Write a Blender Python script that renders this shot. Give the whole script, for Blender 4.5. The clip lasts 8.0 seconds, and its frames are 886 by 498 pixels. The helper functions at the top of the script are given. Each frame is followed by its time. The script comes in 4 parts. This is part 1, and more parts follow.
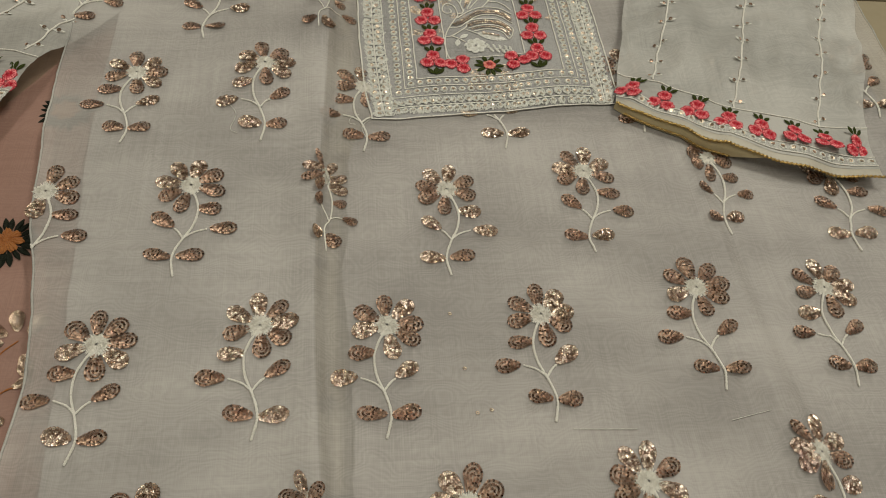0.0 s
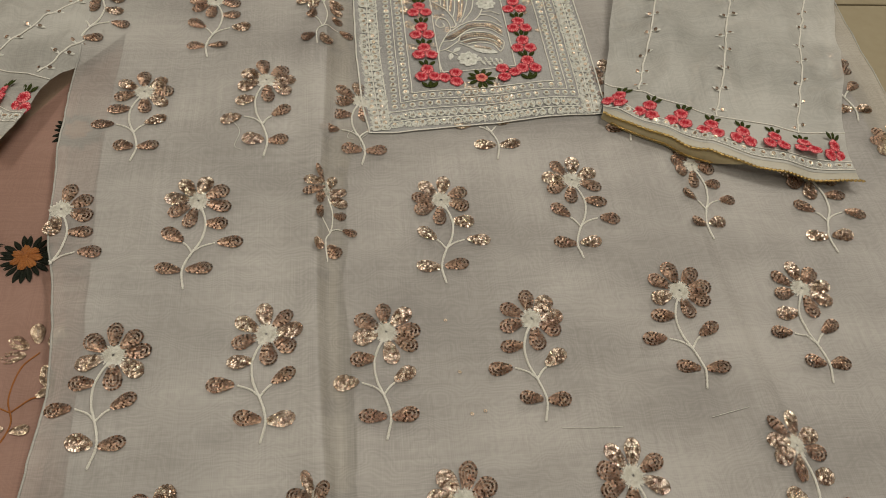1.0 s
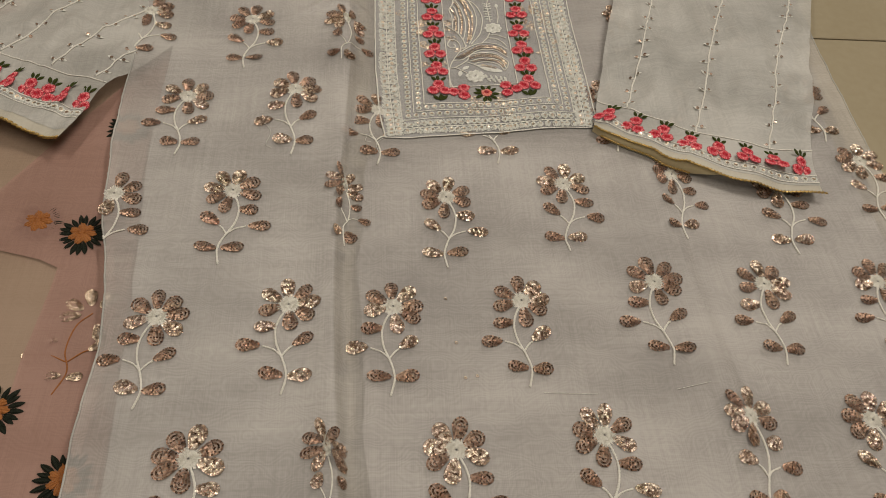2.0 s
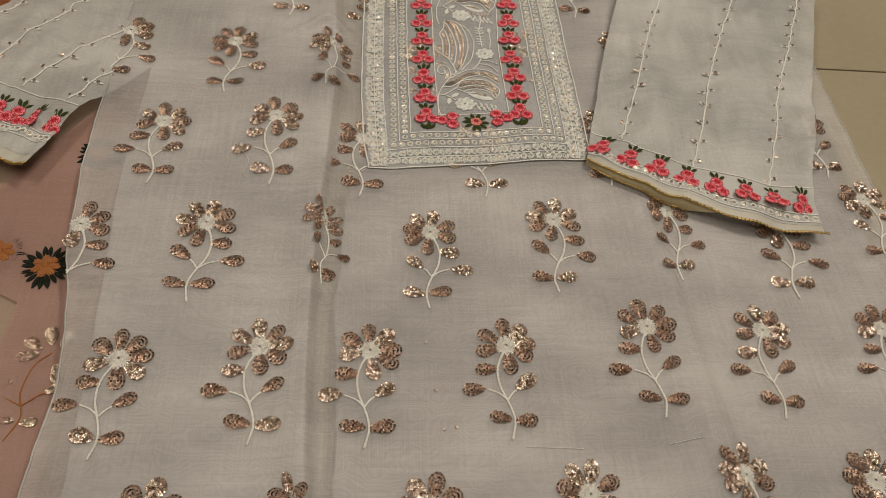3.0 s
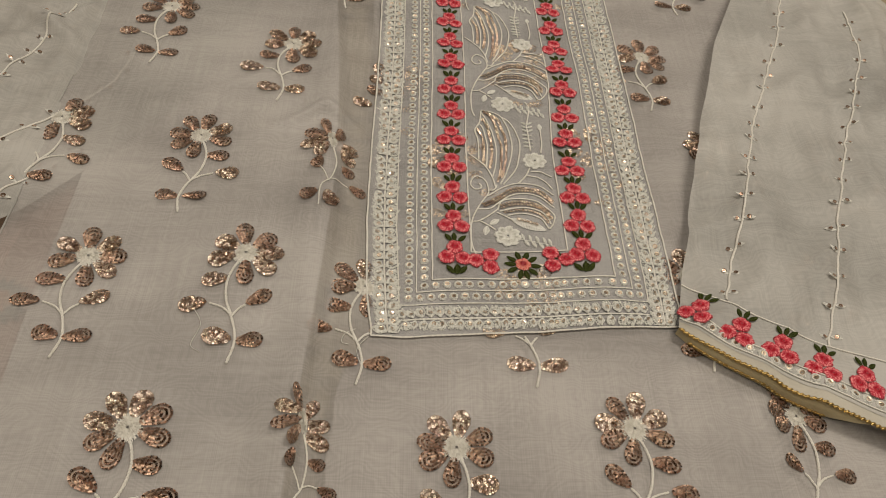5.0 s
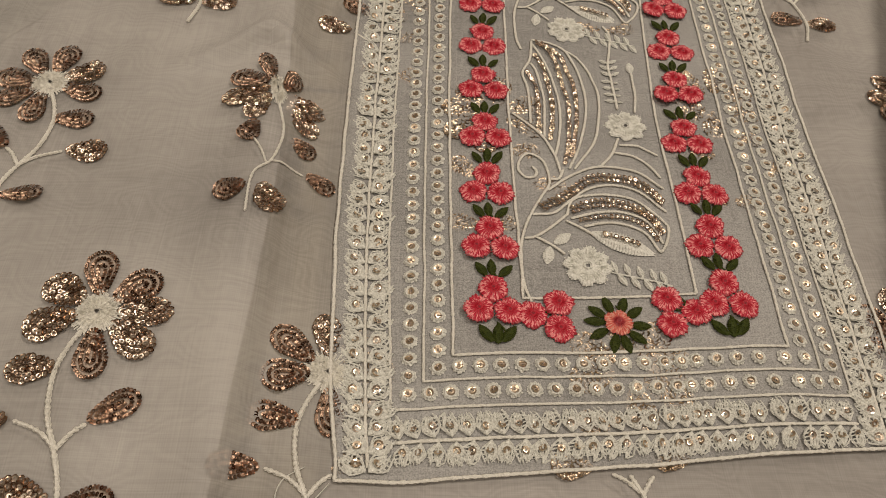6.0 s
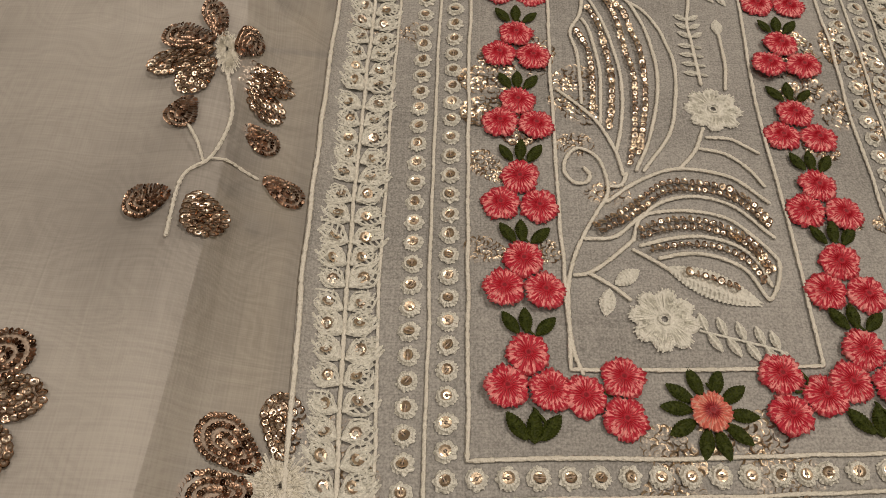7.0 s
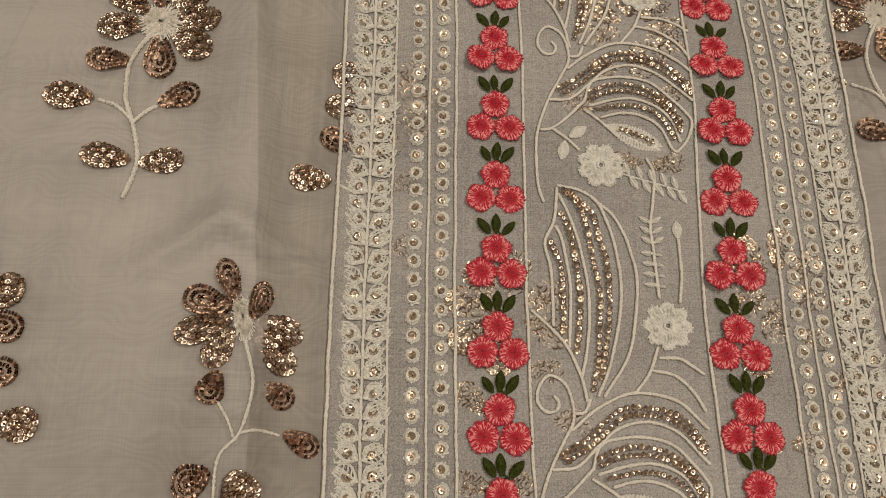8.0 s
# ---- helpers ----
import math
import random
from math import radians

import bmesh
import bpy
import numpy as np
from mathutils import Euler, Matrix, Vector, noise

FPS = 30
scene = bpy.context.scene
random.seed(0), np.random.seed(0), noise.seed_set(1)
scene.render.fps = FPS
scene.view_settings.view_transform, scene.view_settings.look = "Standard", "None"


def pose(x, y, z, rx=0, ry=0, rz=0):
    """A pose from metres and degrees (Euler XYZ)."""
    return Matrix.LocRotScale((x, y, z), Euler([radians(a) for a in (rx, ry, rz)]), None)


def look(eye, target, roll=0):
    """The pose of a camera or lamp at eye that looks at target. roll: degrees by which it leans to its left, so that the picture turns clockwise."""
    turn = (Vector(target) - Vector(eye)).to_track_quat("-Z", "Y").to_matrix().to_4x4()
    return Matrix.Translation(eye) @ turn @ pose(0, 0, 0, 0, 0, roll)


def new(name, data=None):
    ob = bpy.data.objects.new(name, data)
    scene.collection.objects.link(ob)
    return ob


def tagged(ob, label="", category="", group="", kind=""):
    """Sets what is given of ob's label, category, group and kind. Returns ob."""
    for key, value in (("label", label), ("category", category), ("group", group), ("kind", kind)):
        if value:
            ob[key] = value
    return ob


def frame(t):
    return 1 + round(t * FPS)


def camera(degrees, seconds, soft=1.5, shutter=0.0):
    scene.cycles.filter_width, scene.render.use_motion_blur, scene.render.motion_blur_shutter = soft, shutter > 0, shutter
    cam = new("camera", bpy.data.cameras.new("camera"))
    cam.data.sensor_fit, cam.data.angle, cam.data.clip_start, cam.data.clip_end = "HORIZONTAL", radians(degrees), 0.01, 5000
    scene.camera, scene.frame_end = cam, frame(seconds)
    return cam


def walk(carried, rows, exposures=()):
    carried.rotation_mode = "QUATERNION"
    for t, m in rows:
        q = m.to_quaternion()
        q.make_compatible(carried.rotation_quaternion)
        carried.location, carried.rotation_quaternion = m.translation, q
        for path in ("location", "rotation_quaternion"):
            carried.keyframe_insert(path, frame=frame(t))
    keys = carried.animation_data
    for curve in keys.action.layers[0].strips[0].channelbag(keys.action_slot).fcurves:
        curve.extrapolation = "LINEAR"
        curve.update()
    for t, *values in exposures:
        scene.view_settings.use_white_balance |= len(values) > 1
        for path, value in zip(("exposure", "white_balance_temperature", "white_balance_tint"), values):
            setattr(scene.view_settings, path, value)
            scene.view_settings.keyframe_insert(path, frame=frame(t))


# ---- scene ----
cam = camera(59.76, 8.0, soft=0.8)
PATH = [
    (0, look((-0.1579, -0.5347, 0.5374), (-0.0739, -0.1523, 0), 9.28)),
    (0.5, look((-0.1562, -0.5387, 0.5370), (-0.0698, -0.1472, 0), 8.62)),
    (1, look((-0.1545, -0.5431, 0.5763), (-0.0687, -0.1424, 0), 8.13)),
    (1.2, look((-0.1582, -0.5901, 0.6010), (-0.0770, -0.1543, 0), 7.79)),
    (2.3, look((-0.1553, -0.6322, 0.6296), (-0.0708, -0.1512, 0), 8.48)),
    (2.5, look((-0.1569, -0.6122, 0.6201), (-0.0715, -0.1326, 0), 8.92)),
    (3, look((-0.1353, -0.5871, 0.6167), (-0.0528, -0.1069, 0), 9.00)),
    (3.5, look((-0.1491, -0.5358, 0.6012), (-0.0703, -0.0374, 0), 8.92)),
    (4, look((-0.1465, -0.4546, 0.5656), (-0.0776, 0.0649, 0), 8.73)),
    (4.2, look((-0.1381, -0.3966, 0.5331), (-0.0759, 0.0931, 0), 8.86)),
    (5.3, look((-0.1289, -0.2787, 0.4855), (-0.0720, 0.1049, 0), 10.39)),
    (5.5, look((-0.1225, -0.2247, 0.4401), (-0.0727, 0.1200, 0), 10.32)),
    (6, look((-0.1178, -0.0940, 0.3058), (-0.0871, 0.1195, 0), 10.18)),
    (6.5, look((-0.1217, -0.0312, 0.2345), (-0.1058, 0.1137, 0), 9.43)),
    (6.8, look((-0.1136, -0.0106, 0.2302), (-0.0962, 0.1292, 0), 10.28)),
    (7, look((-0.1100, -0.0013, 0.2282), (-0.0919, 0.1362, 0), 10.66)),
    (7.5, look((-0.1092, 0.0709, 0.2889), (-0.0880, 0.1777, 0), 12.76)),
    (7.7, look((-0.1131, 0.0864, 0.3016), (-0.0884, 0.1950, 0), 14.18)),
    (7.85, look((-0.1181, 0.1068, 0.3184), (-0.0889, 0.2175, 0), 16.06)),
    (8, look((-0.1246, 0.1329, 0.3397), (-0.0893, 0.2454, 0), 18.45)),
]
walk(cam, PATH, exposures=((0, -0.22, 6150, 5), (1.2, -0.20, 6250, 9), (2.3, -0.16, 6300, 12), (4.2, -0.20, 6400, 12), (5.5, -0.27, 6550, 13), (6.5, -0.35, 6850, 15), (8, -0.38, 6850, 15)))

# ---- light ----
world = bpy.data.worlds.new("room_air")
world.use_nodes = True
world.node_tree.nodes["Background"].inputs[0].default_value = (1.0, 0.93, 0.82, 1)
world.node_tree.nodes["Background"].inputs[1].default_value = 0.05
scene.world = world


def tube_lamp(x, y, z, watts):
    """A strip light near the top of the room, turned towards the laid-out cloth."""
    lamp = bpy.data.lights.new("tube_lamp", "AREA")
    lamp.shape, lamp.size, lamp.size_y, lamp.energy = "RECTANGLE", 1.2, 0.10, watts
    lamp.color = (1.0, 0.905, 0.765)
    new("tube_lamp", lamp).matrix_world = look((x, y, z), (0, 0, 0))


tube_lamp(1.0, 0.75, 2.66, 47)
tube_lamp(-1.3, 0.1, 2.66, 22)
tube_lamp(0.2, -1.5, 2.66, 13)


# ---- materials ----
def material(name):
    m = bpy.data.materials.new(name)
    m.use_nodes = True
    nt = m.node_tree
    return m, nt, nt.nodes["Principled BSDF"]


def node(nt, kind, **values):
    n = nt.nodes.new(kind)
    for key, v in values.items():
        n.inputs[key.replace("_", " ")].default_value = v
    return n


def coords(nt, which="Object"):
    return nt.nodes.new("ShaderNodeTexCoord").outputs[which]


def mixed(nt, fac, a, b):
    n = nt.nodes.new("ShaderNodeMix")
    n.data_type = "RGBA"
    for sock, v in ((n.inputs[0], fac), (n.inputs[6], a), (n.inputs[7], b)):
        if isinstance(v, bpy.types.NodeSocket):
            nt.links.new(v, sock)
        else:
            sock.default_value = v if isinstance(v, (int, float)) else (*v, 1)
    return n.outputs[2]


def math_node(nt, op, a, b=0.0):
    n = nt.nodes.new("ShaderNodeMath")
    n.operation = op
    for sock, v in ((n.inputs[0], a), (n.inputs[1], b)):
        if isinstance(v, bpy.types.NodeSocket):
            nt.links.new(v, sock)
        else:
            sock.default_value = v
    return n.outputs[0]


def ramp(nt, fac, lo, hi):
    n = nt.nodes.new("ShaderNodeMapRange")
    n.inputs[1].default_value, n.inputs[2].default_value = lo, hi
    nt.links.new(fac, n.inputs[0])
    return n.outputs[0]


def bumped(nt, bsdf, height, strength, distance):
    b = nt.nodes.new("ShaderNodeBump")
    b.inputs["Strength"].default_value, b.inputs["Distance"].default_value = strength, distance
    nt.links.new(height, b.inputs["Height"])
    nt.links.new(b.outputs[0], bsdf.inputs["Normal"])


def noise_tex(nt, vec, scale, detail=3.0):
    n = node(nt, "ShaderNodeTexNoise", Scale=scale, Detail=detail)
    nt.links.new(vec, n.inputs["Vector"])
    return n.outputs[0]


def wave_tex(nt, vec, scale, direction, distort=0.6):
    n = node(nt, "ShaderNodeTexWave", Scale=scale, Distortion=distort, Detail=1.0)
    n.bands_direction = direction
    nt.links.new(vec, n.inputs["Vector"])
    return n.outputs["Fac"] if "Fac" in n.outputs else n.outputs[1]


def stretched(nt, vec, sx, sy, sz=1.0):
    n = nt.nodes.new("ShaderNodeMapping")
    n.inputs["Scale"].default_value = (sx, sy, sz)
    nt.links.new(vec, n.inputs["Vector"])
    return n.outputs[0]


def sheer_cloth(name, col_a, col_b, cover, rough=0.44, weave=950.0, sheen=0.25, grain=0.0):
    """Fine woven cloth: threads both ways, slubs, cloudy changes in density with soft sheen painted into the colour,
    and partly see-through.
    """
    m, nt, b = material(name)
    vec = coords(nt)
    slub_x = noise_tex(nt, stretched(nt, vec, 14, 1700), 1.0, 2)
    slub_y = noise_tex(nt, stretched(nt, vec, 1700, 14), 1.0, 2)
    slubs = math_node(nt, "ADD", slub_x, slub_y)
    cloud = noise_tex(nt, stretched(nt, vec, 0.7, 1.3), 8.0, 5)
    patch = noise_tex(nt, vec, 7.0, 2)
    streaks = mixed(nt, ramp(nt, patch, 0.42, 0.58), (0, 0, 0), (1, 1, 1))
    across = noise_tex(nt, stretched(nt, vec, 14, 170), 1.0, 3)
    upward = noise_tex(nt, stretched(nt, vec, 190, 11), 1.0, 3)
    pulled = nt.nodes.new("ShaderNodeMix")
    nt.links.new(streaks, pulled.inputs[0])
    nt.links.new(across, pulled.inputs[2])
    nt.links.new(upward, pulled.inputs[3])
    cloud = math_node(nt, "ADD", math_node(nt, "MULTIPLY", cloud, 0.80), math_node(nt, "MULTIPLY", pulled.outputs[0], 0.20))
    watered = wave_tex(nt, stretched(nt, vec, 0.7, 1.0), 48.0, "Y", 34.0)
    cloud = math_node(nt, "ADD", math_node(nt, "MULTIPLY", cloud, 0.90), math_node(nt, "MULTIPLY", watered, 0.05))
    if grain:
        cloud = math_node(nt, "ADD", math_node(nt, "MULTIPLY", cloud, 0.55), math_node(nt, "MULTIPLY", noise_tex(nt, vec, grain, 1), 0.45))
    shade = math_node(nt, "ADD", math_node(nt, "MULTIPLY", slubs, 0.11), math_node(nt, "MULTIPLY", cloud, 0.89))
    nt.links.new(mixed(nt, ramp(nt, shade, 0.405, 0.645), col_a, col_b), b.inputs["Base Color"])
    b.inputs["Roughness"].default_value = rough
    b.inputs["Sheen Weight"].default_value = sheen
    b.inputs["Specular IOR Level"].default_value = 0.45
    wx, wy = wave_tex(nt, vec, weave, "X"), wave_tex(nt, vec, weave, "Y")
    bumped(nt, b, math_node(nt, "ADD", math_node(nt, "ADD", wx, wy), math_node(nt, "MULTIPLY", slubs, 1.2)), 0.22, 0.0004)
    if cover < 1:
        see = ramp(nt, math_node(nt, "ADD", math_node(nt, "MULTIPLY", cloud, 0.5), math_node(nt, "MULTIPLY", slubs, 0.3)), 0.0, 1.0)
        alpha = math_node(nt, "ADD", math_node(nt, "MULTIPLY", see, 0.30), cover - 0.15)
        nt.links.new(alpha, b.inputs["Alpha"])
    return m


def thread(name, col_a, col_b, scale=900.0, rough=0.6, sheen=0.1):
    """Shiny embroidery thread with fine stitch relief."""
    m, nt, b = material(name)
    vec = coords(nt)
    n = noise_tex(nt, vec, scale, 2)
    wide = noise_tex(nt, vec, 60, 2)
    mix = math_node(nt, "ADD", math_node(nt, "MULTIPLY", n, 0.6), math_node(nt, "MULTIPLY", wide, 0.4))
    nt.links.new(mixed(nt, ramp(nt, mix, 0.3, 0.7), col_a, col_b), b.inputs["Base Color"])
    b.inputs["Roughness"].default_value = rough
    b.inputs["Sheen Weight"].default_value = sheen
    b.inputs["Specular IOR Level"].default_value = 0.25
    bumped(nt, b, n, 0.9, 0.0012)
    return m


def blossom_thread(name, dark, mid, pale, centre):
    """Satin-stitched blossom: dark heart, pale streaks, dark rim."""
    m, nt, b = material(name)
    vec = coords(nt)
    sep = nt.nodes.new("ShaderNodeSeparateXYZ")
    nt.links.new(vec, sep.inputs[0])
    r = math_node(nt, "SQRT", math_node(nt, "ADD", math_node(nt, "MULTIPLY", sep.outputs[0], sep.outputs[0]), math_node(nt, "MULTIPLY", sep.outputs[1], sep.outputs[1])))
    ang = math_node(nt, "ARCTAN2", sep.outputs[1], sep.outputs[0])
    info = nt.nodes.new("ShaderNodeObjectInfo")
    comb = nt.nodes.new("ShaderNodeCombineXYZ")
    nt.links.new(math_node(nt, "MULTIPLY", ang, 3.4), comb.inputs[0])
    nt.links.new(math_node(nt, "MULTIPLY", r, 260.0), comb.inputs[1])
    nt.links.new(math_node(nt, "MULTIPLY", info.outputs["Random"], 20.0), comb.inputs[2])
    streak = noise_tex(nt, comb.outputs[0], 2.2, 2)
    heart = ramp(nt, r, 0.0034, 0.0022)
    dot = ramp(nt, r, 0.0010, 0.0006)
    rim = ramp(nt, r, 0.0064, 0.0070)
    base = mixed(nt, math_node(nt, "MULTIPLY", ramp(nt, streak, 0.49, 0.56), ramp(nt, r, 0.0026, 0.0042)), mid, pale)
    base = mixed(nt, heart, base, centre)
    base = mixed(nt, dot, base, dark)
    base = mixed(nt, math_node(nt, "MULTIPLY", rim, 0.75), base, dark)
    nt.links.new(base, b.inputs["Base Color"])
    b.inputs["Roughness"].default_value = 0.55
    b.inputs["Sheen Weight"].default_value = 0.25
    bumped(nt, b, streak, 0.5, 0.0008)
    return m


def foil(name, cols, rough, metal=1.0):
    """Metallised sequin or bead: each piece a little different."""
    m, nt, b = material(name)
    geo = nt.nodes.new("ShaderNodeNewGeometry")
    nt.links.new(mixed(nt, geo.outputs["Random Per Island"], *cols), b.inputs["Base Color"])
    b.inputs["Metallic"].default_value = metal
    rr = ramp(nt, geo.outputs["Random Per Island"], 0.0, 1.0)
    nt.links.new(math_node(nt, "ADD", math_node(nt, "MULTIPLY", rr, 0.12), rough), b.inputs["Roughness"])
    return m


BODY = sheer_cloth("sheer_ivory_organza", (0.43, 0.408, 0.383), (0.675, 0.648, 0.61), 0.52)
LINING = sheer_cloth("greige_lining_cloth", (0.32, 0.295, 0.28), (0.52, 0.485, 0.46), 1.0)
FOLD = sheer_cloth("pale_lining_cloth", (0.41, 0.39, 0.372), (0.59, 0.565, 0.535), 1.0)
SLEEVE = sheer_cloth("ivory_sleeve_cotton", (0.41, 0.407, 0.378), (0.64, 0.63, 0.585), 0.76)
NET = sheer_cloth("grey_yoke_net", (0.27, 0.268, 0.260), (0.62, 0.615, 0.60), 0.66, 0.5, 700, 0.25, 1300.0)
PINK = sheer_cloth("dusty_pink_chiffon", (0.36, 0.20, 0.155), (0.46, 0.275, 0.22), 0.66)
TAN = sheer_cloth("tan_chiffon", (0.42, 0.285, 0.20), (0.48, 0.34, 0.25), 0.62)
CREAM = sheer_cloth("cream_facing", (0.44, 0.415, 0.34), (0.56, 0.53, 0.44), 1.0)
OLIVE = sheer_cloth("mustard_facing", (0.52, 0.43, 0.23), (0.62, 0.53, 0.31), 1.0)
IVORY = thread("ivory_thread", (0.68, 0.66, 0.58), (0.92, 0.90, 0.83))
WHITE = thread("white_floss", (0.66, 0.66, 0.60), (0.92, 0.92, 0.86))
RED = blossom_thread("red_blossom_thread", (0.30, 0.003, 0.014), (0.56, 0.012, 0.042), (0.92, 0.33, 0.33), (0.55, 0.006, 0.030))
CORAL = blossom_thread("coral_thread", (0.30, 0.02, 0.03), (0.70, 0.16, 0.12), (0.85, 0.42, 0.33), (0.42, 0.03, 0.04))
GREEN = thread("dark_green_thread", (0.018, 0.028, 0.002), (0.070, 0.090, 0.012), sheen=0.0)
BLACKGREEN = thread("black_green_thread", (0.005, 0.007, 0.004), (0.014, 0.018, 0.008), sheen=0.0)
ORANGE = thread("orange_thread", (0.26, 0.08, 0.015), (0.42, 0.17, 0.045))
BROWN = thread("brown_thread", (0.16, 0.04, 0.012), (0.36, 0.12, 0.03))
ROSE = foil("rose_gold_sequin", ((0.64, 0.46, 0.34), (1.0, 0.88, 0.75)), 0.22)
COUCH = thread("pale_beige_couching_thread", (0.38, 0.295, 0.235), (0.60, 0.495, 0.41))
# rose-gold sequins turned from the lamps: their dark reflection is put into the colour
SHADED_FOIL = foil("rose_gold_sequin_shaded", ((0.11, 0.056, 0.033), (0.72, 0.50, 0.37)), 0.24)
# shade of the upturned sequin rim, painted as a darker foil colour
RIM_SHADE = foil("sequin_rim_shade", ((0.15, 0.083, 0.048), (0.46, 0.31, 0.21)), 0.26)
PALEGOLD = foil("pale_gold_sequin", ((0.58, 0.44, 0.31), (0.88, 0.74, 0.58)), 0.28)
GOLD = foil("gold_bead", ((0.34, 0.23, 0.07), (0.72, 0.52, 0.20)), 0.30)


ANTIQUE = foil("antique_gold_lace", ((0.30, 0.20, 0.09), (0.66, 0.50, 0.26)), 0.36)


def tile_material():
    m, nt, b = material("beige_floor_tile")
    vec = coords(nt)
    n = math_node(nt, "ADD", math_node(nt, "MULTIPLY", noise_tex(nt, vec, 5, 5), 0.6), math_node(nt, "MULTIPLY", noise_tex(nt, vec, 90, 3), 0.4))
    nt.links.new(mixed(nt, ramp(nt, n, 0.35, 0.65), (0.33, 0.28, 0.185), (0.37, 0.32, 0.22)), b.inputs["Base Color"])
    b.inputs["Roughness"].default_value = 0.28
    bumped(nt, b, noise_tex(nt, vec, 160, 3), 0.05, 0.001)
    return m


def plaster(name, col):
    m, nt, b = material(name)
    vec = coords(nt)
    n = noise_tex(nt, vec, 3, 5)
    nt.links.new(mixed(nt, n, col, tuple(0.9 * c for c in col)), b.inputs["Base Color"])
    b.inputs["Roughness"].default_value = 0.9
    return m


TILE, GROUT = tile_material(), plaster("grey_grout", (0.20, 0.17, 0.13))
WALL = plaster("painted_wall", (0.30, 0.27, 0.23))
CEIL = plaster("pale_ceiling", (0.50, 0.47, 0.42))


# ---- mesh helpers ----
class Shape:
    """Gathers vertices and faces of one mesh."""

    def __init__(self):
        self.v, self.f, self.rims = [], [], []

    def add(self, verts, faces):
        n = len(self.v)
        self.v += [tuple(p) for p in verts]
        self.f += [tuple(n + i for i in q) for q in faces]

    def mesh(self, name, mat, smooth=True, second=None, first_of_second=0):
        """second: a material for the faces from first_of_second on."""
        me = bpy.data.meshes.new(name)
        me.from_pydata(self.v, [], self.f)
        me.materials.append(mat)
        if second:
            me.materials.append(second)
            me.polygons.foreach_set("material_index", [int(i >= first_of_second) for i in range(len(self.f))])
        if self.rims:
            me.materials.append(RIM_SHADE)
            for i in self.rims:
                me.polygons[i].material_index = len(me.materials) - 1
        if smooth:
            me.polygons.foreach_set("use_smooth", [True] * len(me.polygons))
        me.update()
        return me


def part(name, mesh, parent, m=None, label=""):
    ob = new(name, mesh)
    ob.parent = parent
    if m is not None:
        ob.matrix_local = m
    return tagged(ob, label)


def smoothstep(a, b, v):
    t = min(1.0, max(0.0, (v - a) / (b - a)))
    return t * t * (3 - 2 * t)


def bell(v, c, s):
    return math.exp(-(((v - c) / s) ** 2))


def ridges(a, b, c):
    """Soft folds with narrow crests."""
    return 1 - min(1.0, 2.2 * abs(noise.noise((a, b, c))))


# packing creases and soft pulls: middle, direction, reach, height
CREASES = ((-0.28, -0.185, 0.06, 0.14, 0.0015), (0.02, -0.150, -0.05, 0.16, 0.0008), (-0.10, -0.300, 1.50, 0.14, 0.0009), (0.09, -0.285, 0.12, 0.08, 0.0012), (-0.30, 0.130, 0.20, 0.12, 0.0010),
           (0.30, -0.130, -0.30, 0.12, 0.0012), (-0.26, 0.300, 0.5, 0.10, 0.0013), (-0.22, 0.430, -0.3, 0.12, 0.0014), (0.03, -0.02, 0.08, 0.10, 0.0009), (0.24, -0.270, 1.35, 0.14, 0.0013), (-0.33, -0.05, 1.45, 0.2, 0.0008))


def lie(x, y):
    """Height of the laid-out cloth: a standing crease, hollows beside it, soft waves and small puckers."""
    w = smoothstep(-0.03, 0.08, y) * (1 - smoothstep(0.30, 0.42, y))
    z = w * (-0.007 * bell(x, -0.120, 0.035) + 0.008 * bell(x, -0.182, 0.020) + 0.003 * bell(x, -0.24, 0.04) + 0.006 * bell(x, 0.065, 0.045))
    z -= 0.0035 * smoothstep(-0.155, -0.125, x) * (1 - smoothstep(0.11, 0.15, x)) * smoothstep(-0.02, 0.03, y)
    crease = -0.176 + 0.006 * math.sin(9 * y) - 0.05 * max(0.0, y - 0.15) ** 1.5
    z += (0.0065 - 0.004 * w) * (bell(x, crease, 0.022) if x < crease else bell(x, crease, 0.0040)) - 0.0015 * bell(x, crease + 0.013, 0.009)
    right = 0.172 + 0.05 * max(0.0, -y - 0.05)
    z += 0.0060 * (bell(x, right, 0.030) if x < right else bell(x, right, 0.011)) * smoothstep(0.05, -0.05, y) + 0.003 * bell(x, right + 0.05, 0.035) * smoothstep(0.1, -0.05, y)
    z += 0.0010 * bell(y, -0.190 + 0.03 * x, 0.004) * smoothstep(-0.1, -0.2, x)
    z += 0.0085 * bell(x, -0.236, 0.045) * bell(y, 0.055, 0.075)
    for cx, cy, a, long, high in CREASES:
        along_it, off = (x - cx) * math.cos(a) + (y - cy) * math.sin(a), (y - cy) * math.cos(a) - (x - cx) * math.sin(a)
        z += high * bell(along_it, 0, long) * (bell(off, 0, 0.0028) - 0.6 * bell(off, 0.009, 0.007))
    peak = 0.251 - 0.60 * abs(x + 0.186)
    z += 0.0110 * (bell(y, peak, 0.012) if y > peak else bell(y, peak, 0.0050)) * bell(x, -0.186, 0.040)
    z += 0.0030 * noise.noise((x * 7, y * 5, 3.1)) + 0.0014 * noise.noise((x * 16, y * 24, 7.7)) + 0.0016 * ridges(x * 7 + y * 2, y * 12 - x * 3, 2.2) * (1 - 0.7 * smoothstep(-0.15, -0.12, x) * (1 - smoothstep(0.12, 0.15, x)) * smoothstep(-0.02, 0.02, y)) + 0.0004 * noise.noise((x * 50, y * 60, 1.7))
    return z


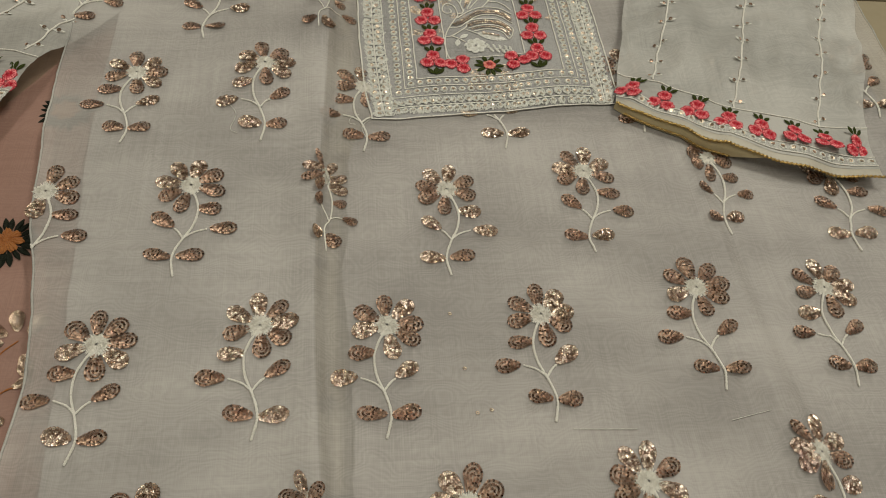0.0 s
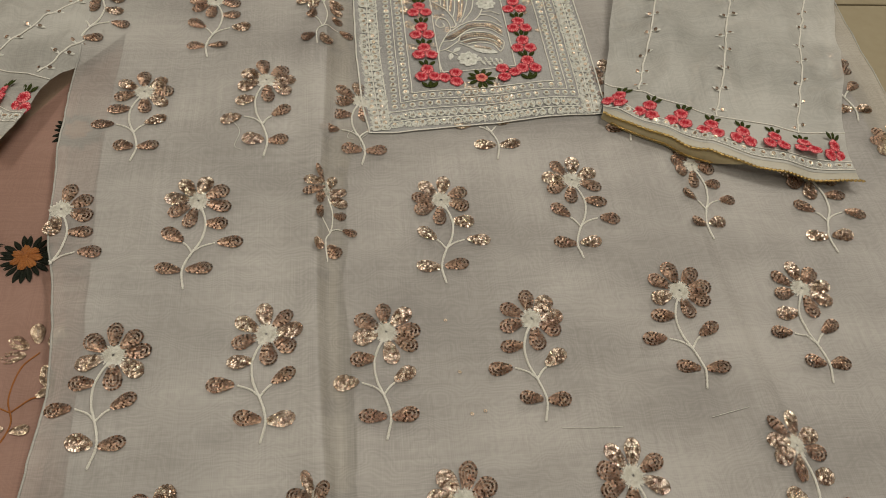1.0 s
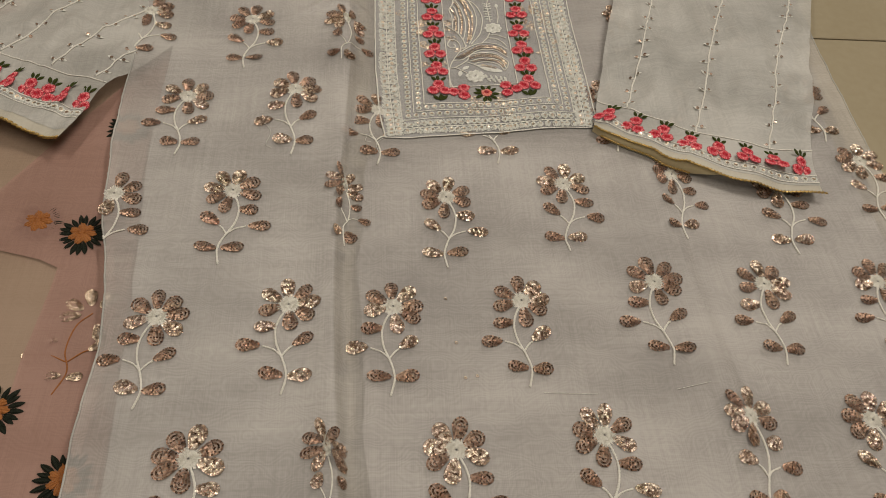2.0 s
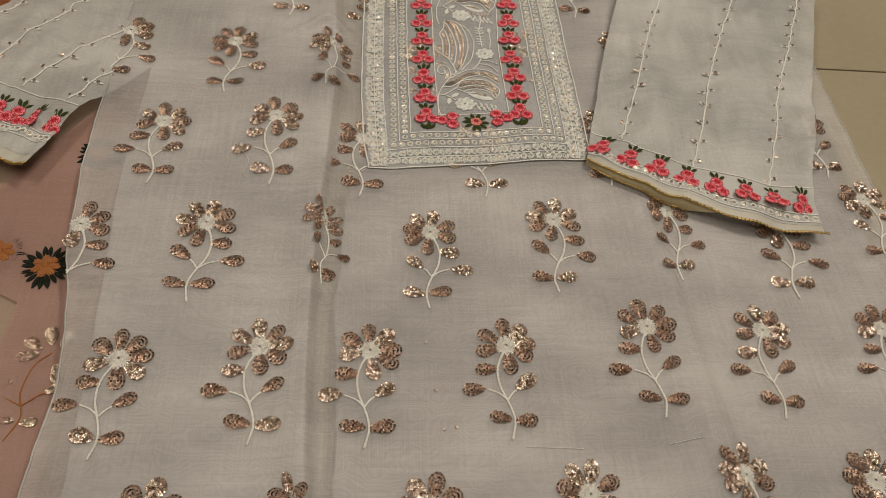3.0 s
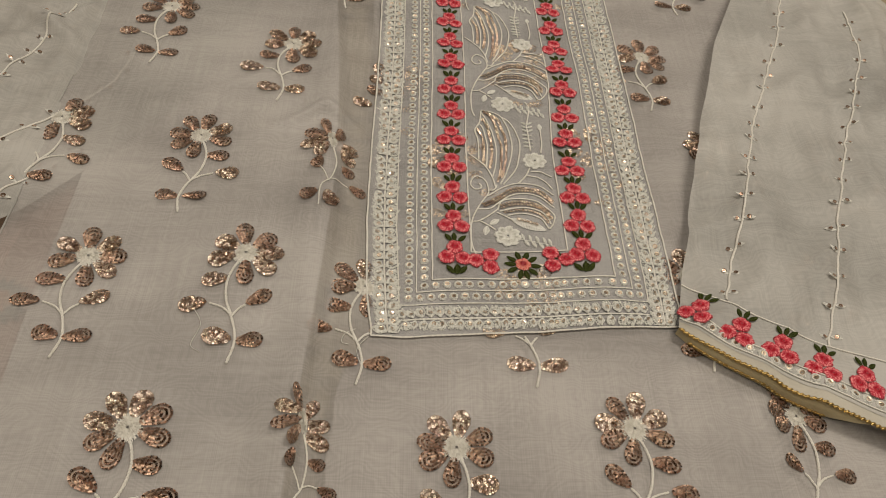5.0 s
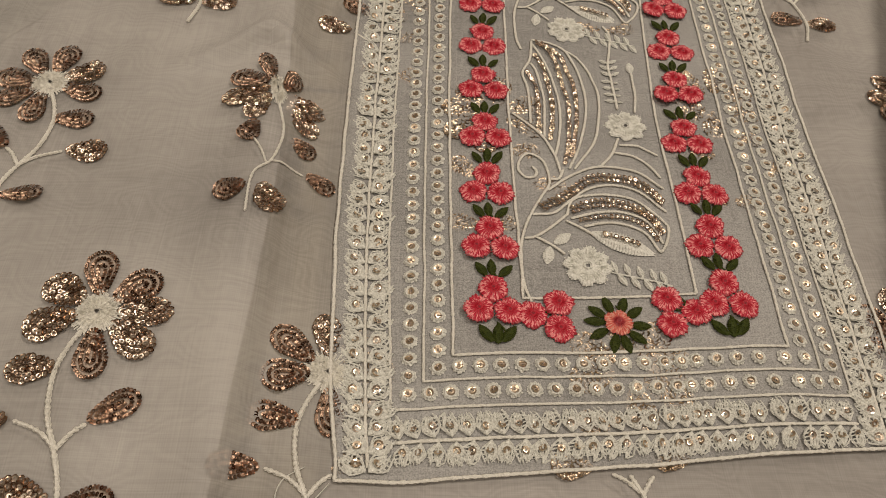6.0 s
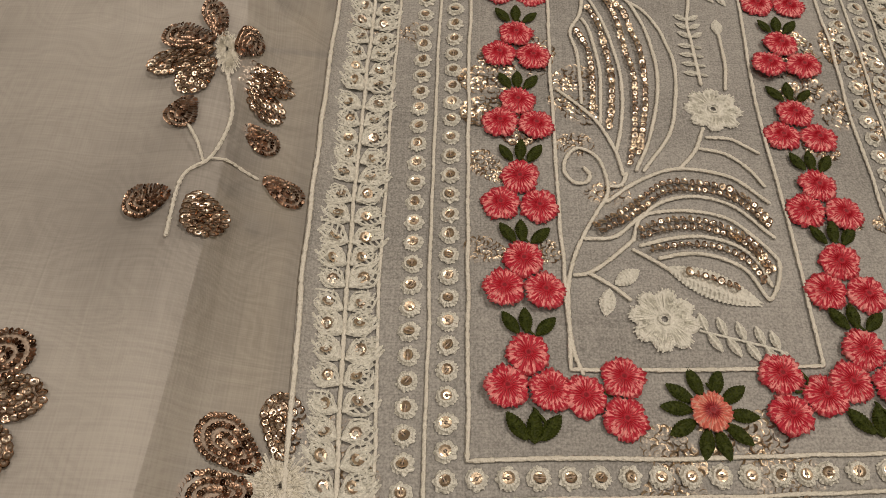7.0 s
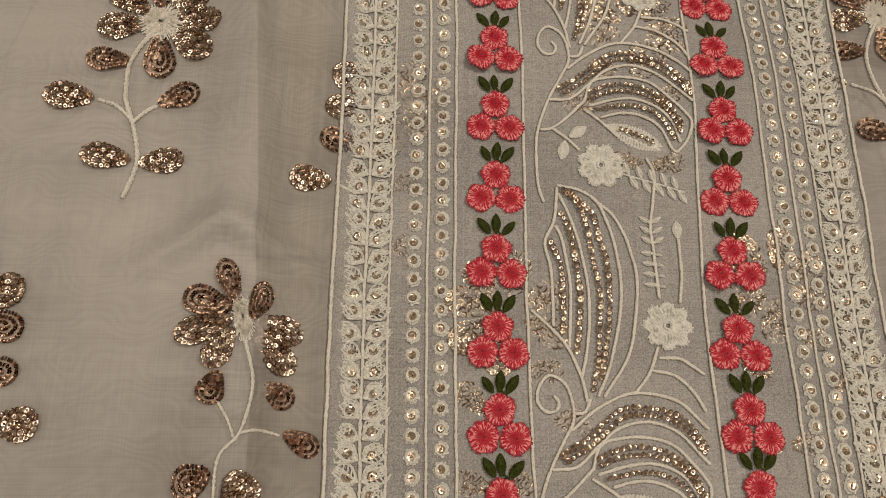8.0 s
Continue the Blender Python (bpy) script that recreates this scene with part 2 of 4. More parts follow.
def slope_pose(x, y, turn=0.0, lift=0.0, size=1.0, surface=lie):
    """A pose on the cloth at x, y that leans with it."""
    e = 0.004
    z = surface(x, y)
    dx, dy = (surface(x + e, y) - z) / e, (surface(x, y + e) - z) / e
    n = Vector((-dx, -dy, 1)).normalized()
    q = Vector((0, 0, 1)).rotation_difference(n)
    return Matrix.Translation((x, y, z + lift)) @ q.to_matrix().to_4x4() @ Matrix.Rotation(radians(turn), 4, "Z") @ Matrix.Scale(size, 4)


def spline(points, step):
    """Smooth 2D curve through a few points, sampled about every step."""
    p = [np.array(q, float) for q in points]
    p = [2 * p[0] - p[1]] + p + [2 * p[-1] - p[-2]]
    out = []
    for a, b, c, d in zip(p, p[1:], p[2:], p[3:]):
        n = max(1, int(round(np.linalg.norm(c - b) / step)))
        for i in range(n):
            t = i / n
            out.append(0.5 * (2 * b + (c - a) * t + (2 * a - 5 * b + 4 * c - d) * t * t + (3 * b - a - 3 * c + d) * t ** 3))
    out.append(p[-2])
    return out


def cord(shape, line, radius, height=None, sides=6, ripple=0.18, pitch=0.0024, flat=0.75, seed=0):
    """A stitched cord along 2D points; height(x, y) gives what it lies on."""
    rng = random.Random(seed)
    verts, faces, run = [], [], 0.0
    for i, p in enumerate(line):
        a, b = line[max(0, i - 1)], line[min(len(line) - 1, i + 1)]
        d = np.array(b) - np.array(a)
        d = d / (np.linalg.norm(d) + 1e-9)
        if i:
            run += float(np.linalg.norm(np.array(p) - np.array(line[i - 1])))
        r = radius * (1 + ripple * math.sin(2 * math.pi * run / pitch) + rng.uniform(-0.16, 0.16))
        if i in (0, len(line) - 1):
            r *= 0.5
        z = (height(p[0], p[1]) if height else 0.0) + radius * flat * 0.7
        for k in range(sides):
            t = 2 * math.pi * k / sides
            o = r * math.cos(t)
            verts.append((p[0] - d[1] * o, p[1] + d[0] * o, z + flat * r * math.sin(t)))
    for i in range(len(line) - 1):
        for k in range(sides):
            a, b = i * sides + k, i * sides + (k + 1) % sides
            faces.append((a, b, b + sides, a + sides))
    faces.append(tuple(range(sides))[::-1])
    faces.append(tuple(len(verts) - sides + k for k in range(sides)))
    shape.add(verts, faces)


def sequin(shape, centre, normal, radius=0.0018, hole=0.32, seg=8, cup=0.00022, shaded_rim=False):
    """A thin cupped disc with a hole."""
    q = Vector((0, 0, 1)).rotation_difference(Vector(normal).normalized())
    verts = []
    for r, z in ((hole * radius, 0.00005), ((0.82 if shaded_rim else 0.62) * radius, 0.0), (radius, cup)):
        for k in range(seg):
            t = 2 * math.pi * k / seg
            verts.append(Vector(centre) + q @ Vector((r * math.cos(t), r * math.sin(t), z)))
    faces = [(j * seg + k, j * seg + (k + 1) % seg, (j + 1) * seg + (k + 1) % seg, (j + 1) * seg + k) for j in range(2) for k in range(seg)]
    # these rim faces take the darker colour in place of a dark room's reflection
    if shaded_rim:
        shape.rims += [len(shape.f) + seg + k for k in range(seg)]
    shape.add(verts, faces)


def sequin_row(shape, line, rng, height=None, pitch=0.0021, radius=0.0018, lean=0.55, lift=0.0009, loose=0.15, hole=0.32, shaded_rim=False):
    """Overlapping sequins sewn along a line, each leaning on the next."""
    run, last = 0.0, None
    for i, p in enumerate(line):
        if last is not None:
            run += float(np.linalg.norm(np.array(p) - np.array(last)))
        if last is None or run >= pitch:
            run = 0.0
            a, b = line[max(0, i - 1)], line[min(len(line) - 1, i + 1)]
            d = np.array(b) - np.array(a)
            d = d / (np.linalg.norm(d) + 1e-9)
            k = lean + rng.gauss(0, loose)
            if rng.random() < 0.07:
                k = rng.gauss(0, 0.15)
            side = rng.gauss(0, loose)
            z = (height(p[0], p[1]) if height else 0.0) + lift + rng.uniform(0, 0.0003)
            sequin(shape, (p[0] + rng.uniform(-1, 1) * 0.00015, p[1] + rng.uniform(-1, 1) * 0.00015, z), (d[0] * k - d[1] * side, d[1] * k + d[0] * side, 1), radius, hole, 8, 0.00024 if shaded_rim else 0.00022, shaded_rim)
        last = p


def petal_mesh(length, width, rings, seed, mat, lean=0.5, rim=True, space=0.0030):
    """A drop-shaped petal filled with rings of sequins over couching thread; its base is at the origin, its tip along y."""
    rng, s = random.Random(seed), Shape()

    def outline(inset, count):
        a, b = max(0.0008, width / 2 - inset), length / 2 - inset * 1.05
        for k in range(count):
            t = 2 * math.pi * k / (count - 1)
            narrow = 0.79 + 0.21 * math.tanh(-1.8 * math.cos(t))
            yield a * math.sin(t) * narrow, length / 2 - b * math.cos(t)

    chain = lean > 0.3
    for j in range(rings):
        if chain:
            sequin_row(s, list(outline(0.0010 + space * j, 161)), rng, None, 0.0013, 0.00102, lean, 0.0006, 0.12, 0.24)
        else:
            sequin_row(s, list(outline(0.0013 + space * j, 161)), rng, None, 0.0021, 0.0016, lean, 0.0006, 0.22, 0.34, rim)
    first = len(s.f)
    rims = [list(outline(i, 49)) for i in (0.0010, 0.0022, 0.0048)]
    verts = []
    for n, rim in enumerate(rims):
        for k, (x, y) in enumerate(rim[:-1]):
            verts.append((x * (1.03 if k % 2 else 0.97), y, (0.0, 0.0001, 0.0001)[n]))
    faces = [(j * 48 + k, j * 48 + (k + 1) % 48, (j + 1) * 48 + (k + 1) % 48, (j + 1) * 48 + k) for j in range(2) for k in range(48)]
    faces.append(tuple(96 + k for k in range(48)))
    s.add(verts, faces)
    return s.mesh("petal", mat, True, COUCH, first)


def radial_stitches(shape, count, r_in, r_out, rng, z=0.0004, width=0.0008, high=0.0007):
    """Long stitches out of a heart."""
    for k in range(count):
        t = 2 * math.pi * (k + rng.uniform(-0.3, 0.3)) / count
        a, b = r_in * rng.uniform(0.6, 1.2), r_out * rng.uniform(0.72, 1.05)
        c, s = math.cos(t), math.sin(t)
        lift = rng.uniform(0, 0.0005)
        v = [(a * c, a * s, z + lift + high * 0.6)]
        for r, h in (((a + b) / 2, high), (b, 0.0)):
            v += [(r * c - width / 2 * s, r * s + width / 2 * c, z + lift + h * 0.2), (r * c, r * s, z + lift + h), (r * c + width / 2 * s, r * s - width / 2 * c, z + lift + h * 0.2)]
        shape.add(v, [(0, 2, 1), (0, 3, 2), (1, 2, 5, 4), (2, 3, 6, 5)])


def blossom_mesh(name, lobes, radius, dome, seed, mat, deep=0.16):
    """A satin-stitched blossom: lobed outline, ridged spokes, a small raised heart."""
    rng, s, n = random.Random(seed), Shape(), 72
    rows = (0.0, 0.16, 0.24, 0.5, 0.8, 0.97, 1.0)
    verts = []
    for r in rows:
        for k in range(n):
            t = 2 * math.pi * k / n
            edge = radius * (1 - deep + deep * abs(math.cos(lobes * t / 2)) ** 0.7 + 0.03 * (1 if k % 3 == 0 else -0.4)) * (1 if r < 0.9 else rng.uniform(0.91, 1.09))
            z = dome * (1 - r ** 2.2) + 0.00035 * (1 if k % 3 == 0 else 0) * (0.2 < r < 0.99)
            if 0.1 < r < 0.2:
                z += 0.0004
            if r == 0.0:
                z -= 0.0007
            if r == 1.0:
                z = -0.0004
            verts.append((r * edge * math.cos(t), r * edge * math.sin(t), z + 0.0004))
    faces = [(j * n + k, j * n + (k + 1) % n, (j + 1) * n + (k + 1) % n, (j + 1) * n + k) for j in range(1, len(rows) - 1) for k in range(n)]
    faces.append(tuple(n + k for k in range(n)))
    s.add(verts, faces)
    return s.mesh(name, mat, smooth=False)


def leaf_mesh(name, length, width, mat, high=0.0011, ribs=11):
    """A satin-stitched leaf with a sunk midrib and slanting stitches; base at the origin, tip along y."""
    s, n = Shape(), 2 * ribs
    verts = []
    for i in range(n + 1):
        f = i / n
        w = width / 2 * math.sin(math.pi * min(0.97, 0.06 + f * 0.94)) ** 0.8 * (1.04 if i % 2 else 0.90)
        y = length * f
        up = high * math.sin(math.pi * (0.08 + 0.9 * f)) * (1.0 if i % 2 else 0.75)
        sl = 0.10 * length
        verts += [(-w, y + sl * 0.5, 0), (-w * 0.5, y + sl * 0.3, up), (0, y, up * 0.55), (w * 0.5, y + sl * 0.3, up), (w, y + sl * 0.5, 0)]
    faces = [(5 * i + k, 5 * i + k + 1, 5 * i + k + 6, 5 * i + k + 5) for i in range(n) for k in range(4)]
    s.add(verts, faces)
    return s.mesh(name, mat, smooth=False)


# ---- the room ----
def slab(name, x0, y0, z0, x1, y1, z1, mat, label, category):
    s = Shape()
    s.add([(x, y, z) for z in (z0, z1) for y in (y0, y1) for x in (x0, x1)], [(0, 2, 3, 1), (4, 5, 7, 6), (0, 1, 5, 4), (2, 6, 7, 3), (0, 4, 6, 2), (1, 3, 7, 5)])
    return tagged(new(name, s.mesh(name, mat, False)), label, category, kind="structure")


FLOOR_Z = -0.024
floor = slab("floor", -2.4, -2.4, FLOOR_Z - 0.1, 2.4, 2.4, FLOOR_Z - 0.003, GROUT, "beige ceramic tile floor with thin dark joints", "floor")
slab("ceiling", -2.4, -2.4, 2.75, 2.4, 2.4, 2.85, CEIL, "plain pale painted ceiling over the room", "ceiling")
for name, box in (("wall_north", (-2.4, 2.4, 2.4, 2.5)), ("wall_south", (-2.4, -2.5, 2.4, -2.4)), ("wall_east", (2.4, -2.5, 2.5, 2.5)), ("wall_west", (-2.5, -2.5, -2.4, 2.5))):
    slab(name, box[0], box[1], FLOOR_Z - 0.1, box[2], box[3], 2.85, WALL, "plain painted wall of the room", "wall")

# ---- laid-out cloth ----
LEFT = ((-0.60, -0.385), (-0.356, -0.395), (-0.26, -0.391), (-0.21, -0.396), (-0.131, -0.414), (-0.01, -0.430), (0.28, -0.4325), (0.80, -0.44))
RIGHT = ((-0.60, 0.47), (0.0, 0.457), (0.24, 0.466), (0.50, 0.49), (0.80, 0.52))


def along(table, y):
    return float(np.interp(y, [a for a, _ in table], [b for _, b in table]))


def sheet(name, mat, left, right, y0, y1, surface, cell=0.004, hem=0.0):
    """A cloth between two side edges, following a surface; the edges are rolled to give it thickness."""
    s = Shape()
    ny = int((y1 - y0) / cell)
    nx = int((right((y0 + y1) / 2) - left((y0 + y1) / 2)) / cell)
    verts = []
    for j in range(ny + 1):
        y = y0 + (y1 - y0) * j / ny
        a, b = left(y), right(y)
        for i in range(nx + 1):
            x = a + (b - a) * i / nx
            roll = hem * (1 if i in (0, nx) else (0.6 if i in (1, nx - 1) else 0))
            verts.append((x, y, surface(x, y) + roll))
    faces = [(j * (nx + 1) + i, j * (nx + 1) + i + 1, (j + 1) * (nx + 1) + i + 1, (j + 1) * (nx + 1) + i) for j in range(ny) for i in range(nx)]
    s.add(verts, faces)
    return s.mesh(name, mat)


def wobble(y, seed):
    return 0.0018 * noise.noise((y * 18, seed, 0.5)) + 0.0006 * noise.noise((y * 90, seed, 2.5))


def body_left(y):
    return along(LEFT, y) + wobble(y, 1.0)


def body_right(y):
    return along(RIGHT, y) + wobble(y, 5.0)


kameez = tagged(new("kameez", sheet("kameez", BODY, body_left, body_right, -0.60, 0.80, lie)), "sheer ivory kameez front with rose-gold sequin flowers, laid flat", "garment")
for edge, seed in ((body_left, 3), (body_right, 4)):
    hem = Shape()
    cord(hem, [(edge(y) + 0.001, y) for y in np.arange(-0.6, 0.8, 0.006)], 0.0010, lie, ripple=0.1, pitch=0.011, flat=0.5, seed=seed)
    part("rolled_hem", hem.mesh("rolled_hem", SLEEVE), kameez, label="narrow rolled pale hem along the side")


def lining_left(y):
    return along(((-0.60, -0.355), (-0.21, -0.371), (-0.02, -0.389), (0.8, -0.392)), y) + wobble(y, 8.0)


def crease_at(y):
    return -0.176 + 0.006 * math.sin(9 * y) - 0.05 * max(0.0, y - 0.15) ** 1.5


def fold_edge(y):
    return crease_at(y) - 0.001


def lining_start(y):
    return crease_at(y) + 0.024 + 0.018 * smoothstep(-0.06, 0.02, y) + 3 * wobble(y, 12.0)


def lining_right(y):
    return body_right(y) - 0.035


lining = tagged(new("lining_cloth", sheet("lining_cloth", LINING, lining_start, lining_right, -0.60, 0.80, lambda x, y: lie(x, y) - 0.006, 0.009)), "greige lining cloth spread under the sheer kameez", "cloth")

fold = tagged(new("lining_fold", sheet("lining_fold", FOLD, lining_left, fold_edge, -0.60, 0.80, lambda x, y: lie(x, y) - 0.004, 0.009)), "paler doubled lining folded back under the kameez", "cloth")

# sequin flowers
# shaded or bright colour stands in for which petals catch the lamps
PETALS = [petal_mesh(0.0228, 0.0180, 3, 10 + k, SHADED_FOIL if k % 5 < 3 else ROSE, 0.40 if k % 5 < 3 else 0.14) for k in range(10)]
VEILED = [petal_mesh(0.0228, 0.0180, 3, 60 + k, PALEGOLD, 0.10, False) for k in range(4)]
SPRIGS = [petal_mesh(0.0222, 0.0154, 3, 40 + k, SHADED_FOIL if k % 3 < 2 else ROSE, 0.40 if k % 3 < 2 else 0.16, True, 0.0028) for k in range(6)]
STEM = ((-0.002, -0.006), (-0.0065, -0.017), (-0.0085, -0.029), (-0.0057, -0.044), (0.0008, -0.057), (0.0058, -0.069), (0.0074, -0.079), (0.0050, -0.094))
BRANCHES = (((0.0003, -0.056), (-0.007, -0.0505), (-0.018, -0.0470)), ((0.0008, -0.057), (0.0055, -0.0495), (0.0095, -0.0458)))


def stem_mesh(stems, squeeze, m, seed, thick):
    """Stem, twigs and the stitched heart of one flower, lying on the cloth where m puts it."""
    s, rng = Shape(), random.Random(seed)
    base = m.translation.z

    def height(x, y):
        p = m @ Vector((x, y, 0))
        return lie(p.x, p.y) - base + 0.0005

    def inside(q):
        p = m @ Vector((q[0], q[1], 0))
        return body_left(p.y) < p.x < body_right(p.y) and not (p.y > 0.012 and -0.132 < p.x < 0.122)

    for k, pts in enumerate(stems):
        line = [p for p in spline(pts, 0.0008) if inside(p)]
        if len(line) > 4:
            cord(s, line, thick * (1.0, 0.81, 0.90)[k], height, seed=seed + k)
    n = len(s.v)
    if inside((0, 0)):
        radial_stitches(s, 100, 0.0015, 0.0108, rng, width=0.0006)
        radial_stitches(s, 40, 0.0008, 0.0055, rng, z=0.0008)
    s.v[n:] = [(squeeze * x, y, z + height(squeeze * x, y)) for x, y, z in s.v[n:]]
    return s.mesh("embroidered_flower", IVORY, smooth=False)


ANGLES = (101, 53, 11, -30, -78, 199, 153)
SPRIG = ((-0.0078, -0.0250, 95), (-0.0198, -0.0466, 96), (0.0092, -0.0448, -52), (0.0046, -0.0755, 84), (0.0078, -0.0765, -78))


# the flowers caught in the crease: middle (millimetres), direction, length and width
FOLDED = ((-4, 16, 103, 0.66, 0.42), (-14, 9, 155, 0.72, 0.56), (-16.5, -2, 183, 0.80, 0.54), (-10.5, -11.5, 228, 0.56, 0.52), (7, 7, 52, 0.56, 0.52), (13, -5, -22, 0.72, 0.56), (10.5, -15.5, -50, 0.72, 0.56))
FOLDED_SPRIG = ((-15, -27.5, 240, 0.66, 0.80), (10, -33, -35, 0.74, 0.72), (17.5, -54, -35, 0.80, 0.66), (-25.5, -63.5, 190, 0.76, 0.96), (-8, -70, -70, 0.78, 1.06))
FOLDED_STEM = (((0.0, -0.010), (0.0012, -0.028), (-0.0055, -0.047), (-0.0150, -0.057), (-0.0185, -0.080)), ((-0.0080, -0.049), (-0.0100, -0.041), (-0.0135, -0.033)), ((-0.0060, -0.0475), (0.0012, -0.047), (0.0095, -0.050)))


def sequin_flower(x, y, flip=1, turn=0.0, size=1.0, squeeze=1.0, seed=0):
    rng = random.Random(seed)
    pleated = squeeze < 0.6
    m = Matrix.Translation((x, y, lie(x, y))) @ Matrix.Rotation(radians(turn), 4, "Z") @ Matrix.Scale(size, 4)
    tight = squeeze / 0.45
    stems = [[(tight * px, py) for px, py in pts] for pts in FOLDED_STEM] if pleated else [[(flip * squeeze * px, py) for px, py in pts] for pts in (STEM, *BRANCHES)]
    flower = part("embroidered_flower", stem_mesh(stems, squeeze, m, seed, 0.0007 if pleated else 0.00105), kameez, m)
    back = m.inverted()

    def put(name, mesh, px, py, a, sx, sy, reach, lift=0.0004):
        t = radians(a + 90)
        mid = m @ Vector((px + reach * math.cos(t), py + reach * math.sin(t), 0))
        if not body_left(mid.y) + 0.003 < mid.x < body_right(mid.y) - 0.003:
            return
        if mid.y > 0.012 and -0.132 < mid.x < 0.122:
            mesh, lift = rng.choice(VEILED), 0.0003
            if name == "leaf":
                sx, sy = 0.73 * sx, 0.76 * sy
        foot = slope_pose(mid.x, mid.y, turn + a, lift, size) @ Matrix.Translation((0, -reach, 0))
        part(name, mesh, flower, back @ foot @ Matrix.Diagonal((sx, sy, 1, 1)))

    if pleated:
        for name, table, pool, half in (("petal", FOLDED, PETALS, 0.0114), ("leaf", FOLDED_SPRIG, SPRIGS, 0.0111)):
            for px, py, a, long, wide in table:
                px, long, wide = tight * px, (1.48 if name == "petal" else 0.98) * long * (1 if abs(math.sin(radians(a))) > 0.7 else 0.4 + 0.6 * tight), (1.52 if name == "petal" else 1.2) * wide * (0.4 + 0.6 * tight)
                a += rng.uniform(-4, 4)
                t = radians(a)
                reach = half * long
                put(name, rng.choice(pool), px / 1000 - reach * math.cos(t), py / 1000 - reach * math.sin(t), a - 90, wide, long, reach)
        return flower
    for a in ANGLES:
        a = a if flip == 1 else 180 - a
        t = radians(a)
        side = squeeze if abs(math.sin(t)) > 0.6 else 1
        put("petal", rng.choice(PETALS), squeeze * 0.0074 * math.cos(t), 0.0074 * math.sin(t), a - 90 + rng.uniform(-5, 5), rng.uniform(0.86, 1.04) * side, rng.uniform(0.94, 1.06) * (1 if side < 1 else squeeze), 0.0112)
    for px, py, a in SPRIG:
        put("leaf", rng.choice(SPRIGS), flip * squeeze * px, py, flip * a + rng.uniform(-5, 5), rng.uniform(0.9, 1.08), rng.uniform(0.92, 1.06) * squeeze, 0.009)
    return flower


ROW_X = ((-0.300, 0.545, -1), (-0.177, 0.525, -1), (-0.050, 0.540, -1), (0.085, 0.550, -1), (0.2185, 0.572, -1), (0.36, 0.57, -1))
ROW_Y = ((-0.362, 0.403, 1), (-0.229, 0.357, 1), (-0.119, 0.325, 1), (0.012, 0.372, 1), (0.153, 0.390, 1), (0.285, 0.40, 1))
ROW_Z = ((-0.422, 0.220, -1), (-0.296, 0.210, -1), (-0.176, 0.208, -1), (-0.058, 0.216, -1), (0.070, 0.232, -1), (0.200, 0.245, -1), (0.330, 0.250, -1))
ROW_A = ((-0.357, 0.064, 1), (-0.2335, 0.068, 1), (-0.137, 0.054, 1), (-0.002, 0.060, 1), (0.141, 0.082, 1), (0.263, 0.086, 1), (0.410, 0.105, 1))
ROW_B = ((-0.410, -0.088, -1), (-0.291, -0.081, -1), (-0.174, -0.070, -1), (-0.065, -0.085, -1), (0.067, -0.066, -1), (0.196, -0.050, -1), (0.318, -0.066, -1), (0.466, -0.022, -1))
ROW_C = ((-0.344, -0.238, 1), (-0.2245, -0.2245, 1), (-0.1255, -0.228, 1), (0.001, -0.221, 1), (0.141, -0.199, 1), (0.258, -0.2015, 1), (0.387, -0.197, 1))
ROW_D = ((-0.297, -0.376, -1), (-0.184, -0.369, -1), (-0.074, -0.373, -1), (0.058, -0.363, -1), (0.196, -0.349, -1), (0.315, -0.353, -1))
SQUEEZED = {(-0.174, -0.070): 0.31, (-0.176, 0.208): 0.45, (0.196, -0.050): 0.78, (-0.184, -0.369): 0.33, (0.196, -0.349): 0.82}
for row in (ROW_X, ROW_Y, ROW_Z, ROW_A, ROW_B, ROW_C, ROW_D):
    for x, y, flip in row:
        if x > body_right(y) - 0.02:
            x = body_right(y) - 0.02
        rng = random.Random(int(1000 * x) * 7 + int(1000 * y))
        sequin_flower(x, y, flip, (-5 if flip == 1 else (8 if (x, y) in SQUEEZED and x < 0 else 0)) + rng.uniform(-2, 2), rng.uniform(0.98, 1.03), SQUEEZED.get((x, y), rng.uniform(0.95, 1.0)), seed=int(1000 * x) * 31 + int(1000 * y))


# ---- yoke panel ----
def yoke_xy(u, v):
    """From the panel's own measure (middle at 0, lower edge at 0) to the floor's."""
    s = (0.055 + 0.05 * math.exp(-v / 0.02)) * (1 - smoothstep(0.08, 0.19, v))
    side = 0.0045 * smoothstep(0.0, 0.14, v) * (1 if u < -0.1 else 0) - 0.0005 * math.sin(v * 23)
    corner = 0.0050 * math.exp(-((v / 0.03) ** 2)) * smoothstep(-0.10, -0.13, u)
    narrow = 0.0045 * smoothstep(0.02, 0.04, u) * (1 - smoothstep(0.06, 0.08, u)) * (1 - smoothstep(0.20, 0.34, v))
    return u - 0.005 - side + corner - narrow, v + 0.002 + s * (u + 0.13) + 0.6 * corner


def on_yoke(x, y):
    return lie(x, y) + 0.0016


YOKE_TOP = 0.66
ground = Shape()
nu, nv = 44, 110
ground.add([(*yoke_xy(-0.131 + 0.262 * i / nu, YOKE_TOP * j / nv), on_yoke(*yoke_xy(-0.131 + 0.262 * i / nu, YOKE_TOP * j / nv)) - 0.0004) for j in range(nv + 1) for i in range(nu + 1)],
           [(j * (nu + 1) + i, j * (nu + 1) + i + 1, (j + 1) * (nu + 1) + i + 1, (j + 1) * (nu + 1) + i) for j in range(nv) for i in range(nu)])
yoke = tagged(new("yoke_panel", ground.mesh("yoke_panel", NET)), "ivory embroidered yoke panel with red rose border on the kameez", "embroidered panel")


